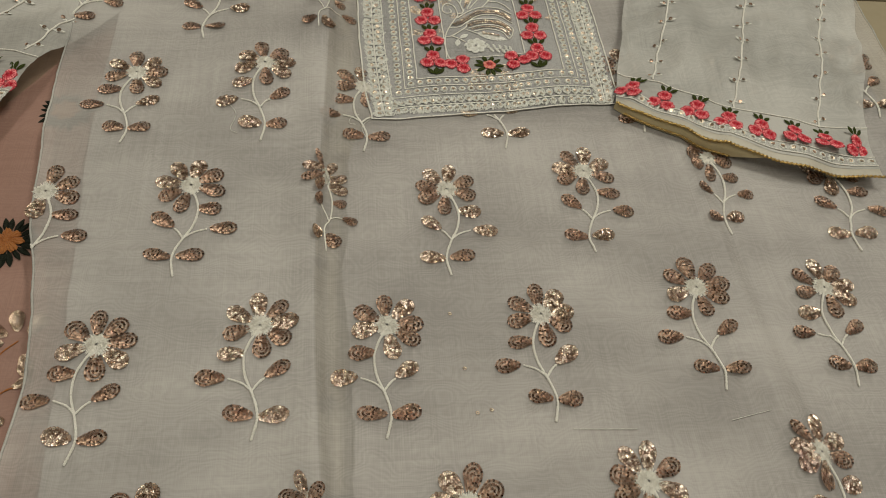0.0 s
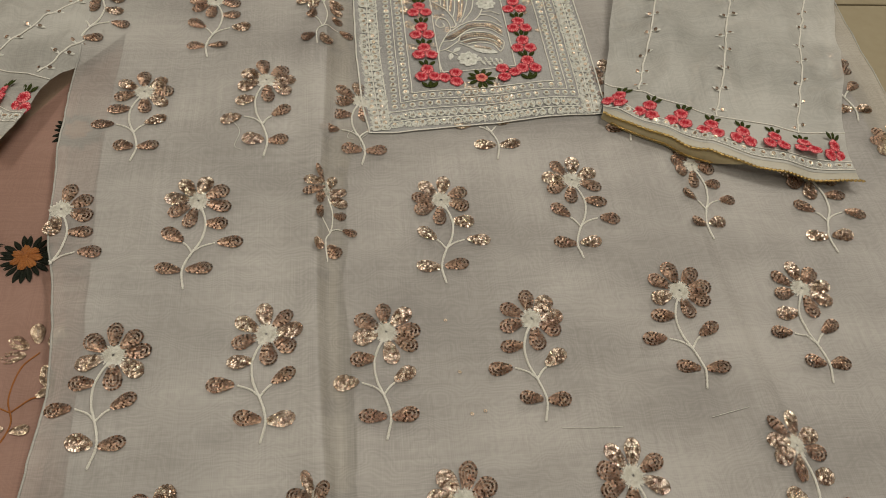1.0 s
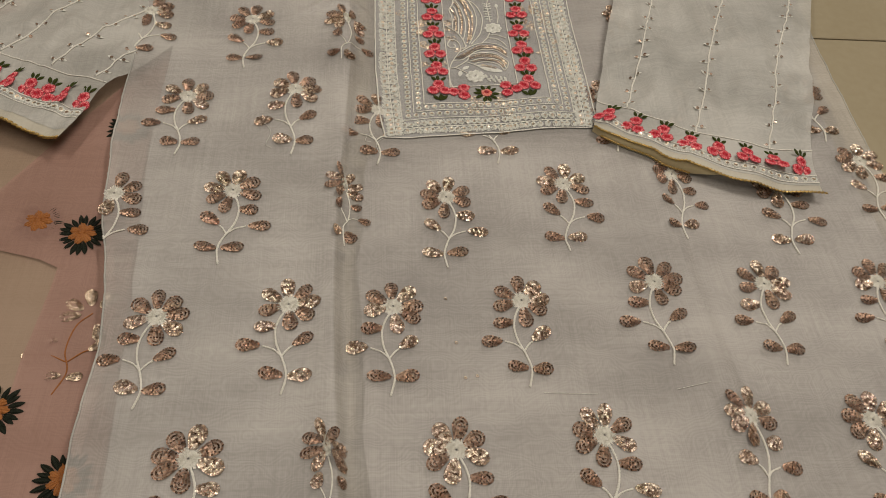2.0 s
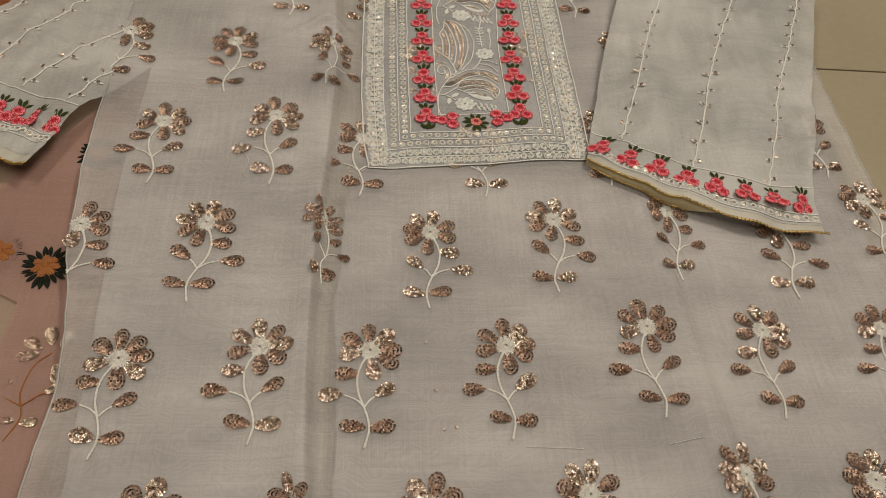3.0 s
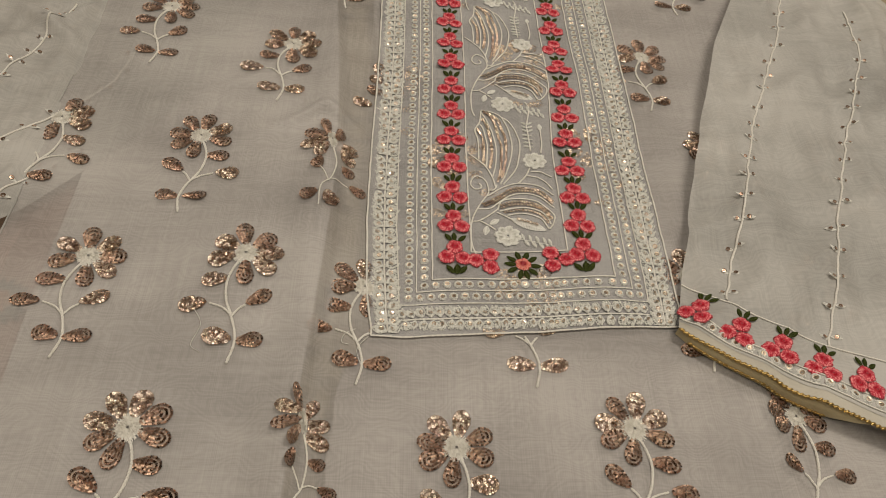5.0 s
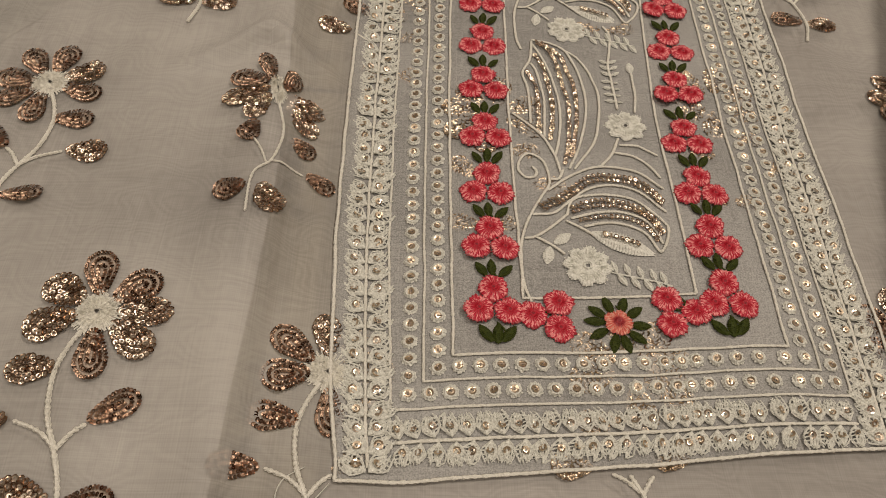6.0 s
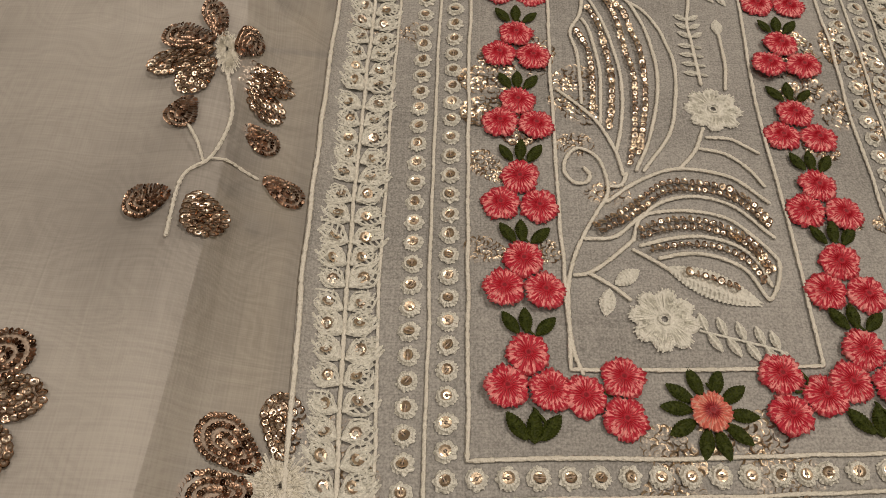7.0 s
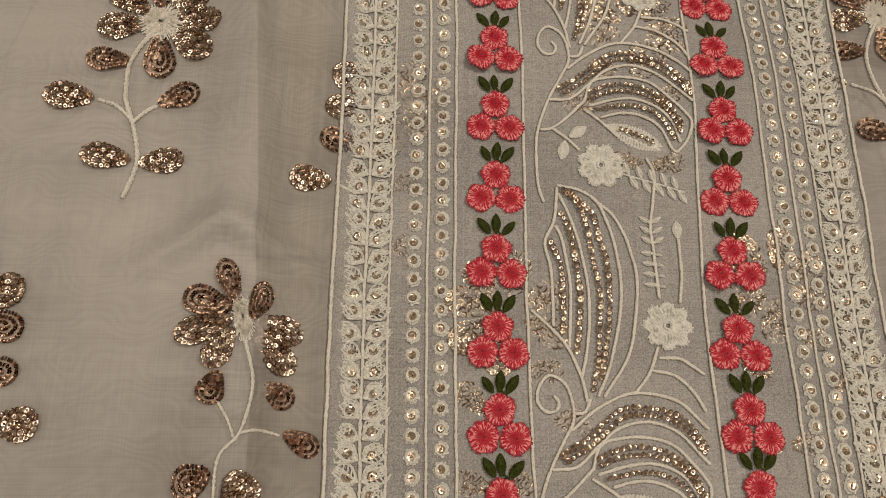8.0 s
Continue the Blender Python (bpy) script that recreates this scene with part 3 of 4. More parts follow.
def yoke_cord(name, pts, radius, step=0.0007, straight=False, wob=0.0005, seed=0):
    """A raised cord; pts in the panel's measure."""
    line = []
    if straight:
        for (a, b), (c, d) in zip(pts, pts[1:]):
            n = max(2, int(math.hypot(c - a, d - b) / 0.0012))
            line += [(a + (c - a) * i / n, b + (d - b) * i / n) for i in range(n)]
        line.append(pts[-1])
    else:
        line = [tuple(p) for p in spline(pts, step)]
    line = [(u + wob * noise.noise((u * 60, v * 60, seed)), v + wob * noise.noise((u * 60, v * 60, seed + 9.0))) for u, v in line]
    s = Shape()
    cord(s, [yoke_xy(u, v) for u, v in line], radius, on_yoke, ripple=0.12, pitch=0.0017, flat=0.5, seed=seed)
    return part(name, s.mesh(name, IVORY), yoke)


# frame cords: (distance in from the side, height of the lower run)
for k, (side, low, r) in enumerate(((0.0, 0.0, 0.0009), (0.0262, 0.034, 0.0007), (0.0393, 0.047, 0.0007), (0.0524, 0.059, 0.0008), (0.0860, 0.0885, 0.0008))):
    a = 0.13 - side
    yoke_cord("frame_cord", ((-a, YOKE_TOP), (-a, low), (a, low), (a, YOKE_TOP)), r, straight=True, seed=k)
a = 0.13 - 0.0150
yoke_cord("leaf_stem_cord", ((-a, YOKE_TOP), (-a, 0.006)), 0.0009, straight=True, seed=20)
yoke_cord("leaf_stem_cord", ((a, YOKE_TOP), (a, 0.006)), 0.0009, straight=True, seed=21)
yoke_cord("leaf_stem_cord", ((-0.13 + 0.027, 0.0185), (0.13 - 0.027, 0.0185)), 0.0009, straight=True, seed=22)


def eyelet_mesh(seed, mat_thread):
    """A buttonhole-stitched ring with a ragged rim."""
    rng, s, n = random.Random(seed), Shape(), 40
    prof = ((0.0015, 0.0002), (0.0018, 0.0010), (0.0026, 0.0011), (0.0031, 0.0005), (0.0036, 0.0))
    verts = []
    for j, (r, z) in enumerate(prof):
        for k in range(n):
            t = 2 * math.pi * k / n
            e = rng.uniform(0.84, 1.10) if j >= 3 else 1.0
            verts.append((r * e * math.cos(t), r * e * math.sin(t), z + (0.00022 if k % 2 else 0) * (j in (1, 2, 3))))
    faces = [(j * n + k, j * n + (k + 1) % n, (j + 1) * n + (k + 1) % n, (j + 1) * n + k) for j in range(len(prof) - 1) for k in range(n)]
    s.add(verts, faces)
    return s.mesh("eyelet", mat_thread, smooth=False)


def eye_sequin_mesh(seed):
    rng, s = random.Random(seed), Shape()
    sequin(s, (0, 0, 0.0009), (rng.gauss(0, 0.22), rng.gauss(0, 0.22), 1), 0.0020, 0.3, 10)
    return s.mesh("sequin", PALEGOLD, smooth=False)


def tie_mesh():
    s = Shape()
    cord(s, [(0, -0.0020 + 0.0005 * i) for i in range(9)], 0.00028, None, sides=5, ripple=0.0)
    return s.mesh("tie_thread", COUCH)


EYELETS, EYES, TIE = [eyelet_mesh(k, WHITE) for k in range(4)], [eye_sequin_mesh(k) for k in range(8)], tie_mesh()
rng = random.Random(4)


def eyelet(u, v, turn=0):
    x, y = yoke_xy(u, v)
    ring = part("eyelet", rng.choice(EYELETS), yoke, slope_pose(x, y, rng.uniform(0, 360), 0.0, rng.uniform(0.98, 1.06), on_yoke))
    part("sequin", rng.choice(EYES), ring, pose(0, 0, 0, 0, 0, rng.uniform(0, 360)))
    part("tie_thread", TIE, ring, pose(0, 0, 0.0008, 0, 0, rng.uniform(-30, 30)))


PITCH = 0.00904
for side, low in ((0.0330, 0.0410), (0.0458, 0.0532)):
    a = 0.13 - side
    n = int(2 * a / PITCH)
    for i in range(n + 1):
        eyelet(-a + 2 * a * i / n, low)
    for i in range(1, int((YOKE_TOP - 0.02 - low) / PITCH)):
        for s in (-1, 1):
            eyelet(s * a, low + i * PITCH)


def chain_leaf_mesh(seed):
    """A loose, ragged leaf of looped thread round one sequin; base at the origin, tip along y."""
    rng, s = random.Random(seed), Shape()
    for k in range(17):
        spread = rng.uniform(-1, 1)
        length = rng.uniform(0.0070, 0.0098)
        pts = [(0.0, 0.0), (spread * 0.0036, length * 0.45), (spread * 0.0030 + rng.uniform(-0.0006, 0.0006), length * 0.8), (spread * 0.0016 + rng.uniform(-0.0008, 0.0008), length)]
        cord(s, spline(pts, 0.0009), 0.00034, lambda x, y: rng.uniform(0, 0.0010), sides=4, ripple=0.2, pitch=0.0015, seed=seed + k)
    for k in range(0, 10, 2):
        y = 0.0012 + 0.0008 * k
        w = 0.0038 * math.sin(math.pi * (0.12 + 0.8 * k / 10))
        cord(s, spline([(-w * rng.uniform(0.7, 1.1), y + 0.0008), (0, y - 0.0002), (w * rng.uniform(0.7, 1.1), y + 0.0008)], 0.0012), 0.0003, lambda x, y: 0.0004 + rng.uniform(0, 0.0004), sides=4, ripple=0.0, seed=seed)
    return s.mesh("chain_leaf", WHITE, smooth=False)


def chain_sequin_mesh(seed):
    rng, s = random.Random(seed), Shape()
    sequin(s, (0, 0, 0.0013), (rng.gauss(0, 0.3), rng.gauss(0, 0.3), 1), 0.0016, 0.35, 8)
    return s.mesh("sequin", PALEGOLD if seed % 3 else ROSE, smooth=False)


CHAIN, CHAIN_EYES = [chain_leaf_mesh(k) for k in range(5)], [chain_sequin_mesh(k) for k in range(7)]


def chain_leaf(u, v, turn, size=1.0):
    x, y = yoke_xy(u, v)
    leaf = part("chain_leaf", rng.choice(CHAIN), yoke, slope_pose(x, y, turn + rng.uniform(-10, 10), 0.0, size * rng.uniform(1.02, 1.2), on_yoke))
    part("sequin", rng.choice(CHAIN_EYES), leaf, pose(rng.uniform(-0.0005, 0.0005), 0.0040 + rng.uniform(-0.0006, 0.0006), 0, 0, 0, rng.uniform(0, 360)))


STEP = 0.0075
for i in range(int((YOKE_TOP - 0.02) / 0.0090)):
    v = 0.004 + i * 0.0090
    for s in (-1, 1):
        for d in (-1, 1):
            chain_leaf(s * (0.13 - 0.0150) + d * 0.0008, v, -d * 56, 1.14)
for i in range(29):
    u = -0.13 + 0.030 + i * STEP * 0.98
    if u < 0.103:
        chain_leaf(u, 0.0198, 12)
        chain_leaf(u + 0.002, 0.0172, 168)

# red roses in threes, each with three dark leaves
BLOSSOMS = [blossom_mesh("blossom", 5, 0.0075, 0.0012, k, RED) for k in range(5)]
LEAVES = [leaf_mesh("green_leaf", 0.0098, 0.0048, GREEN), leaf_mesh("green_leaf", 0.0088, 0.0042, GREEN)]
KNOT = Shape()
cord(KNOT, spline([(-0.004, 0.004), (0.0, 0.0), (0.004, 0.004), (0.0, 0.010)], 0.0008), 0.0005, None, sides=5)
KNOT_MESH = KNOT.mesh("rose_sprig", GREEN)
ROSES = ((0.0, 0.0), (-0.0072, -0.0118), (0.0070, -0.0124))
SPRAY = ((-0.0026, 0.0072, 32), (0.0, 0.0075, -2), (0.0030, 0.0070, -38))


def rose_sprig(parent, m, roses=ROSES, spray=SPRAY, size=1.0, seed=0):
    r = random.Random(seed)
    cluster = part("rose_sprig", KNOT_MESH, parent, m @ Matrix.Scale(size, 4))
    for x, y in roses:
        part("blossom", r.choice(BLOSSOMS), cluster, pose(x, y, 0.0003 + r.uniform(0, 0.0004), r.uniform(-4, 4), r.uniform(-4, 4), r.uniform(0, 360)))
    for x, y, a in spray:
        part("green_leaf", r.choice(LEAVES), cluster, pose(x, y, 0.0002, 0, 0, a + r.uniform(-6, 6)))
    return cluster


U_ROSE = 0.13 - 0.0718
for i in range(15):
    v = 0.0940 + i * 0.0379
    for s in (-1, 1):
        x, y = yoke_xy(s * U_ROSE, v)
        rose_sprig(yoke, slope_pose(x, y, 0, 0.0004, 1.0, on_yoke), seed=i * 2 + s)
for s in (-1, 1):
    x, y = yoke_xy(s * (U_ROSE - 0.001), 0.0645)
    rose_sprig(yoke, slope_pose(x, y, 0, 0.0004, 1.0, on_yoke), (), ((-0.002, 0.0, 36), (0.0, -0.001, 0), (0.002, 0.0, -38)), 1.1, 50 + s)
    x, y = yoke_xy(s * 0.032, 0.0795)
    rose_sprig(yoke, slope_pose(x, y, 0, 0.0004, 1.0, on_yoke), ((s * 0.0085, -0.001), (-s * 0.0045, 0.0060), (-s * 0.0040, -0.0078)), (), 1.0, 60 + s)


def sun_flower(parent, m, heart, leaf, count, seed, heart_name="blossom"):
    r = random.Random(seed)
    sun = part("star_flower", KNOT_MESH, parent, m)
    part(heart_name, heart, sun, pose(0, 0, 0.0010))
    for k in range(count):
        a = 360 * k / count + r.uniform(-6, 6)
        t = radians(a)
        part("pointed_leaf", leaf, sun, Matrix.Translation((0.0052 * math.cos(t), 0.0052 * math.sin(t), 0.0001)) @ pose(0, 0, 0, 0, 0, a - 90))
    return sun


x, y = yoke_xy(-0.0005, 0.0735)
sun_flower(yoke, slope_pose(x, y, 0, 0.0004, 1.0, on_yoke), blossom_mesh("blossom", 5, 0.0068, 0.0012, 77, CORAL), leaf_mesh("pointed_leaf", 0.0105, 0.0050, GREEN), 10, 3)

# the inner field: vines, feathers and white flowers, repeated up the panel (millimetres from each white flower)
VINES = {
    "stem": ((-29.2, -20.8), (-31.9, -10.7), (-32.5, 5.4), (-31.1, 18.5), (-25.6, 34.9), (-18.6, 48.3), (-14.2, 57.4), (-14.4, 66.4), (-17.3, 74.5), (-23.9, 78.2), (-28.7, 73.7), (-29.9, 66.9), (-26.5, 61.8), (-21.9, 62.2), (-20.4, 66.0), (-22.9, 69.6)),
    "link": ((-14.0, 60.7), (-8.7, 61.5), (-5.7, 67.7)),
    "fan_top": ((-15.1, 53.0), (-4.7, 61.8), (9.1, 69.4), (21.2, 70.0), (33.0, 66.7), (42.9, 60.0), (50.0, 53.0)),
    "fan_low": ((-25.0, 35.0), (-13.9, 36.3), (-4.4, 44.8), (5.4, 53.4), (17.5, 56.9), (29.1, 53.6), (39.9, 44.8), (49.0, 36.0)),
    "leaf_rim": ((-6.9, 34.6), (-3.0, 45.6), (5.1, 48.9), (16.9, 49.5), (28.4, 46.1), (37.9, 37.4), (44.8, 30.1), (47.9, 24.4), (45.8, 15.9), (41.4, 9.6), (37.7, 8.9), (31.3, 21.5), (21.7, 27.8), (11.5, 28.9), (1.0, 26.4)),
    "leaf_vein": ((-5.1, 32.5), (6.8, 35.9), (18.6, 37.1), (29.8, 32.9), (37.9, 24.4), (41.8, 13.1)),
    "leaf_base": ((-7.7, 30.9), (0.9, 24.3), (10.5, 15.5)),
    "branch": ((-30.1, 18.5), (-24.4, 19.5), (-17.1, 24.8), (-8.9, 33.0), (-6.2, 36.0)),
    "twig": ((-24.4, 19.5), (-16.4, 13.7), (-10.3, 7.8)),
    "arc": ((26.7, 86.7), (37.6, 86.2), (45.4, 82.9), (51.5, 79.0)),
    "low_arc": ((22.8, 80.9), (34.1, 78.4), (44.1, 71.0), (50.0, 61.5)),
    "flower_stem": ((14.6, 70.4), (22.1, 80.1), (27.1, 92.0)),
}
FEATHERS = {
    "quill": ((-37.1, -74.0), (-28.1, -82.6), (-20.4, -92.3), (-15.3, -104.8), (-12.6, -117.0)),
    "feather_edge": ((-22.6, -12.3), (-24.6, -29.9), (-29.4, -41.5), (-26.9, -54.4), (-26.3, -67.8), (-26.9, -82.0)),
    "barb": ((-24.1, -32.5), (-20.8, -40.0), (-18.1, -57.8), (-18.1, -73.5), (-19.9, -92.3)),
    "long_barb": ((-22.1, -15.5), (-17.1, -27.1), (-13.0, -40.9), (-9.8, -58.8), (-9.6, -76.9), (-11.8, -93.3), (-14.8, -105.9)),
    "outer_barb": ((-22.6, -11.6), (-11.5, -13.8), (-3.2, -20.0), (1.1, -30.3), (5.0, -44.7), (6.4, -59.6), (4.5, -77.8), (-1.1, -98.8), (-7.9, -114.7)),
    "rim_barb": ((-3.2, -20.0), (3.9, -26.3), (9.3, -36.5), (11.7, -44.6), (14.3, -58.2), (12.2, -77.6), (7.3, -95.3), (-5.0, -114.7)),
    "fern_stem": ((23.0, 4.7), (26.5, -4.7), (24.7, -19.4), (22.4, -32.4), (23.2, -44.4), (24.2, -67.9)),
    "bud_stem": ((37.6, -38.0), (38.1, -44.4), (38.5, -56.8), (36.0, -70.3)),
}
FAN_ROWS = (((-20.2, 41.0), (-6.6, 50.5), (7.3, 62.5), (20.7, 63.1), (32.3, 59.7), (42.0, 51.6), (48.0, 43.4)), ((-18.0, 38.5), (-5.0, 47.5), (8.0, 58.8), (20.0, 60.0), (31.0, 56.5), (41.0, 48.0), (48.0, 39.8)),
            ((-4.0, 39.7), (4.7, 43.8), (16.6, 45.0), (27.9, 40.9), (37.4, 32.3), (43.2, 21.5)), ((-4.0, 36.2), (5.5, 40.2), (17.5, 41.2), (28.5, 37.2), (37.0, 29.0), (42.0, 18.5)),
            ((-1.3, 30.5), (11.8, 32.8), (22.0, 32.1), (31.7, 26.5), (38.8, 14.5)))
FEATHER_ROWS = (((-26.9, -40.9), (-22.1, -53.0), (-21.6, -67.6), (-22.4, -85.4)), ((-21.4, -25.9), (-17.5, -34.8), (-15.2, -47.8), (-13.6, -63.8), (-14.6, -81.7), (-17.0, -94.9)),
                ((-20.2, -13.8), (-13.1, -20.4), (-8.9, -33.2), (-6.3, -51.3), (-4.1, -64.7), (-5.2, -81.5), (-6.7, -96.6), (-10.0, -111.4)),
                ((-16.4, -14.8), (-6.0, -26.7), (-3.1, -39.4), (-0.2, -49.9), (0.3, -69.5), (-2.0, -87.3), (-6.2, -106.9)))


def white_flower_mesh(seed):
    """A lobed padded flower under long uneven stitches, with a small ring about its middle."""
    rng, s, n, lobes = random.Random(seed), Shape(), 72, 8
    verts = []
    for r, z in ((0.10, 0.0003), (0.5, 0.0005), (0.93, 0.0004), (1.0, -0.0004)):
        for k in range(n):
            t = 2 * math.pi * k / n
            edge = 0.0120 * (0.76 + 0.24 * abs(math.cos(lobes * t / 2)) ** 0.7)
            verts.append((r * edge * math.cos(t), r * edge * math.sin(t), z))
    s.add(verts, [(j * n + k, j * n + (k + 1) % n, (j + 1) * n + (k + 1) % n, (j + 1) * n + k) for j in range(3) for k in range(n)])
    for k in range(112):
        t = 2 * math.pi * (k + rng.uniform(-0.3, 0.3)) / 112
        edge = 0.0120 * (0.76 + 0.24 * abs(math.cos(lobes * t / 2)) ** 0.7) * rng.uniform(0.93, 1.09)
        a, w, up = rng.uniform(0.0028, 0.0048), 0.00026, 0.0006 + rng.uniform(0, 0.0005)
        c, q = math.cos(t), math.sin(t)
        s.add([(a * c, a * q, 0.0005)] + [(r * c + o * w * q, r * q - o * w * c, z) for r, zz in (((a + edge) / 2, up), (edge, 0.0002)) for o, z in ((-1, zz * 0.5), (0, zz), (1, zz * 0.5))], [(0, 2, 1), (0, 3, 2), (1, 2, 5, 4), (2, 3, 6, 5)])
    cord(s, [(0.0021 * math.cos(0.3 * i), 0.0021 * math.sin(0.3 * i)) for i in range(22)], 0.00045, lambda x, y: 0.0005, sides=5)
    return s.mesh("white_flower", WHITE, smooth=False)


WHITE_FLOWER = [white_flower_mesh(200 + k) for k in range(2)]
FERN_LEAF = leaf_mesh("fern_leaf", 0.0078, 0.0036, WHITE, 0.0012, 6)
HUSK = leaf_mesh("thread_leaf", 0.0105, 0.0060, WHITE, 0.0008, 9)
OVAL = leaf_mesh("padded_leaf", 0.0330, 0.0115, WHITE, 0.0016, 22)


ROW_SEQUINS = []
for k in range(8):
    piece = Shape()
    sequin(piece, (0, 0, 0), (0.34 + 0.05 * (k % 4), 0.14 * (k % 3 - 1), 1) if k < 6 else (0.05, 0.06 * (k - 6), 1), 0.0013 + 0.0002 * (k % 3), 0.34, 9, 0.0003, k % 2 == 0)
    ROW_SEQUINS.append(piece.mesh("sequin", ROSE if k % 2 == 0 else PALEGOLD))


def sewn_row(line, r, raise_by):
    """A sewing thread and the sequins on it, one by one."""
    s = Shape()
    cord(s, line[::3], 0.0003, lambda x, y: on_yoke(x, y) + raise_by, sides=4, ripple=0.0)
    row = part("sewn_thread", s.mesh("sewn_thread", COUCH), yoke)
    run = 9.0
    for i in range(1, len(line)):
        d = np.array(line[i]) - np.array(line[i - 1])
        run += float(np.linalg.norm(d))
        if run >= 0.0025:
            run = 0.0
            x, y = line[i]
            part("sequin", r.choice(ROW_SEQUINS), row, Matrix.Translation((x, y, on_yoke(x, y) + raise_by + 0.0010)) @ pose(0, 0, 0, r.gauss(0, 11), r.gauss(0, 11), math.degrees(math.atan2(d[1], d[0]))))


def field(origin_u, origin_v, fan=True, feather=True, seed=0):
    r = random.Random(seed)

    def here(p):
        return origin_u + p[0] / 1000, origin_v + p[1] / 1000

    for table, use in ((VINES, fan), (FEATHERS, feather)):
        for k, (name, pts) in enumerate(table.items()):
            if use:
                yoke_cord("vine_cord" if table is VINES else "feather_cord", [here(p) for p in pts], 0.00086, wob=0.0003, seed=seed + k)
    for rows, use in ((FAN_ROWS, fan), (FEATHER_ROWS, feather)):
        for pts in rows:
            if use:
                sewn_row([yoke_xy(*p) for p in spline([here(q) for q in pts], 0.0004)], r, 0.0)

    def put(name, mesh, p, turn, lift=0.0003, size=1.0):
        x, y = yoke_xy(*here(p))
        return part(name, mesh, yoke, slope_pose(x, y, turn, lift, size, on_yoke))

    if fan:
        put("white_flower", WHITE_FLOWER[0], (0, 0), r.uniform(0, 360))
        put("padded_leaf", OVAL, (3.5, 22.5), -114)
        sewn_row([yoke_xy(*p) for p in spline([here(q) for q in ((10.0, 19.5), (20.0, 15.5), (28.0, 11.5))], 0.0004)], r, 0.0014)
        put("thread_leaf", HUSK, (-15.5, 14.5), -55)
        put("thread_leaf", HUSK, (-17.5, 13.0), 168)
        for i in range(5):
            p = (14.0 + 6.2 * i, -5.2 - 1.9 * i)
            put("fern_leaf", FERN_LEAF, p, 15, 0.0003, 0.95)
            put("fern_leaf", FERN_LEAF, p, -150, 0.0003, 1.0)
        s = Shape()
        cord(s, [yoke_xy(*p) for p in spline([here(q) for q in ((11.0, -4.4), (28.0, -9.5), (43.0, -14.0))], 0.0007)], 0.0005, on_yoke)
        part("vine_cord", s.mesh("vine_cord", WHITE), yoke)
    if feather:
        put("white_flower", WHITE_FLOWER[1], (27.1, -81.1), r.uniform(0, 360), 0.0003, 0.97)
        for i in range(7):
            p = (22.6 + 0.25 * i, -30.5 - 5.2 * i)
            put("fern_leaf", FERN_LEAF, p, 58 if i < 3 else 82, 0.0003, 0.8)
            put("fern_leaf", FERN_LEAF, p, -58 if i < 3 else -100, 0.0003, 0.8 if i < 3 else 0.5)
        put("thread_leaf", HUSK, (37.4, -38.5), 0, 0.0003, 0.85)


for i in range(4):
    field(-0.0110 + 0.0055 * min(i, 1), 0.1075 + 0.1830 * i, True, i > 0, 300 + 20 * i)


# ---- sleeves ----


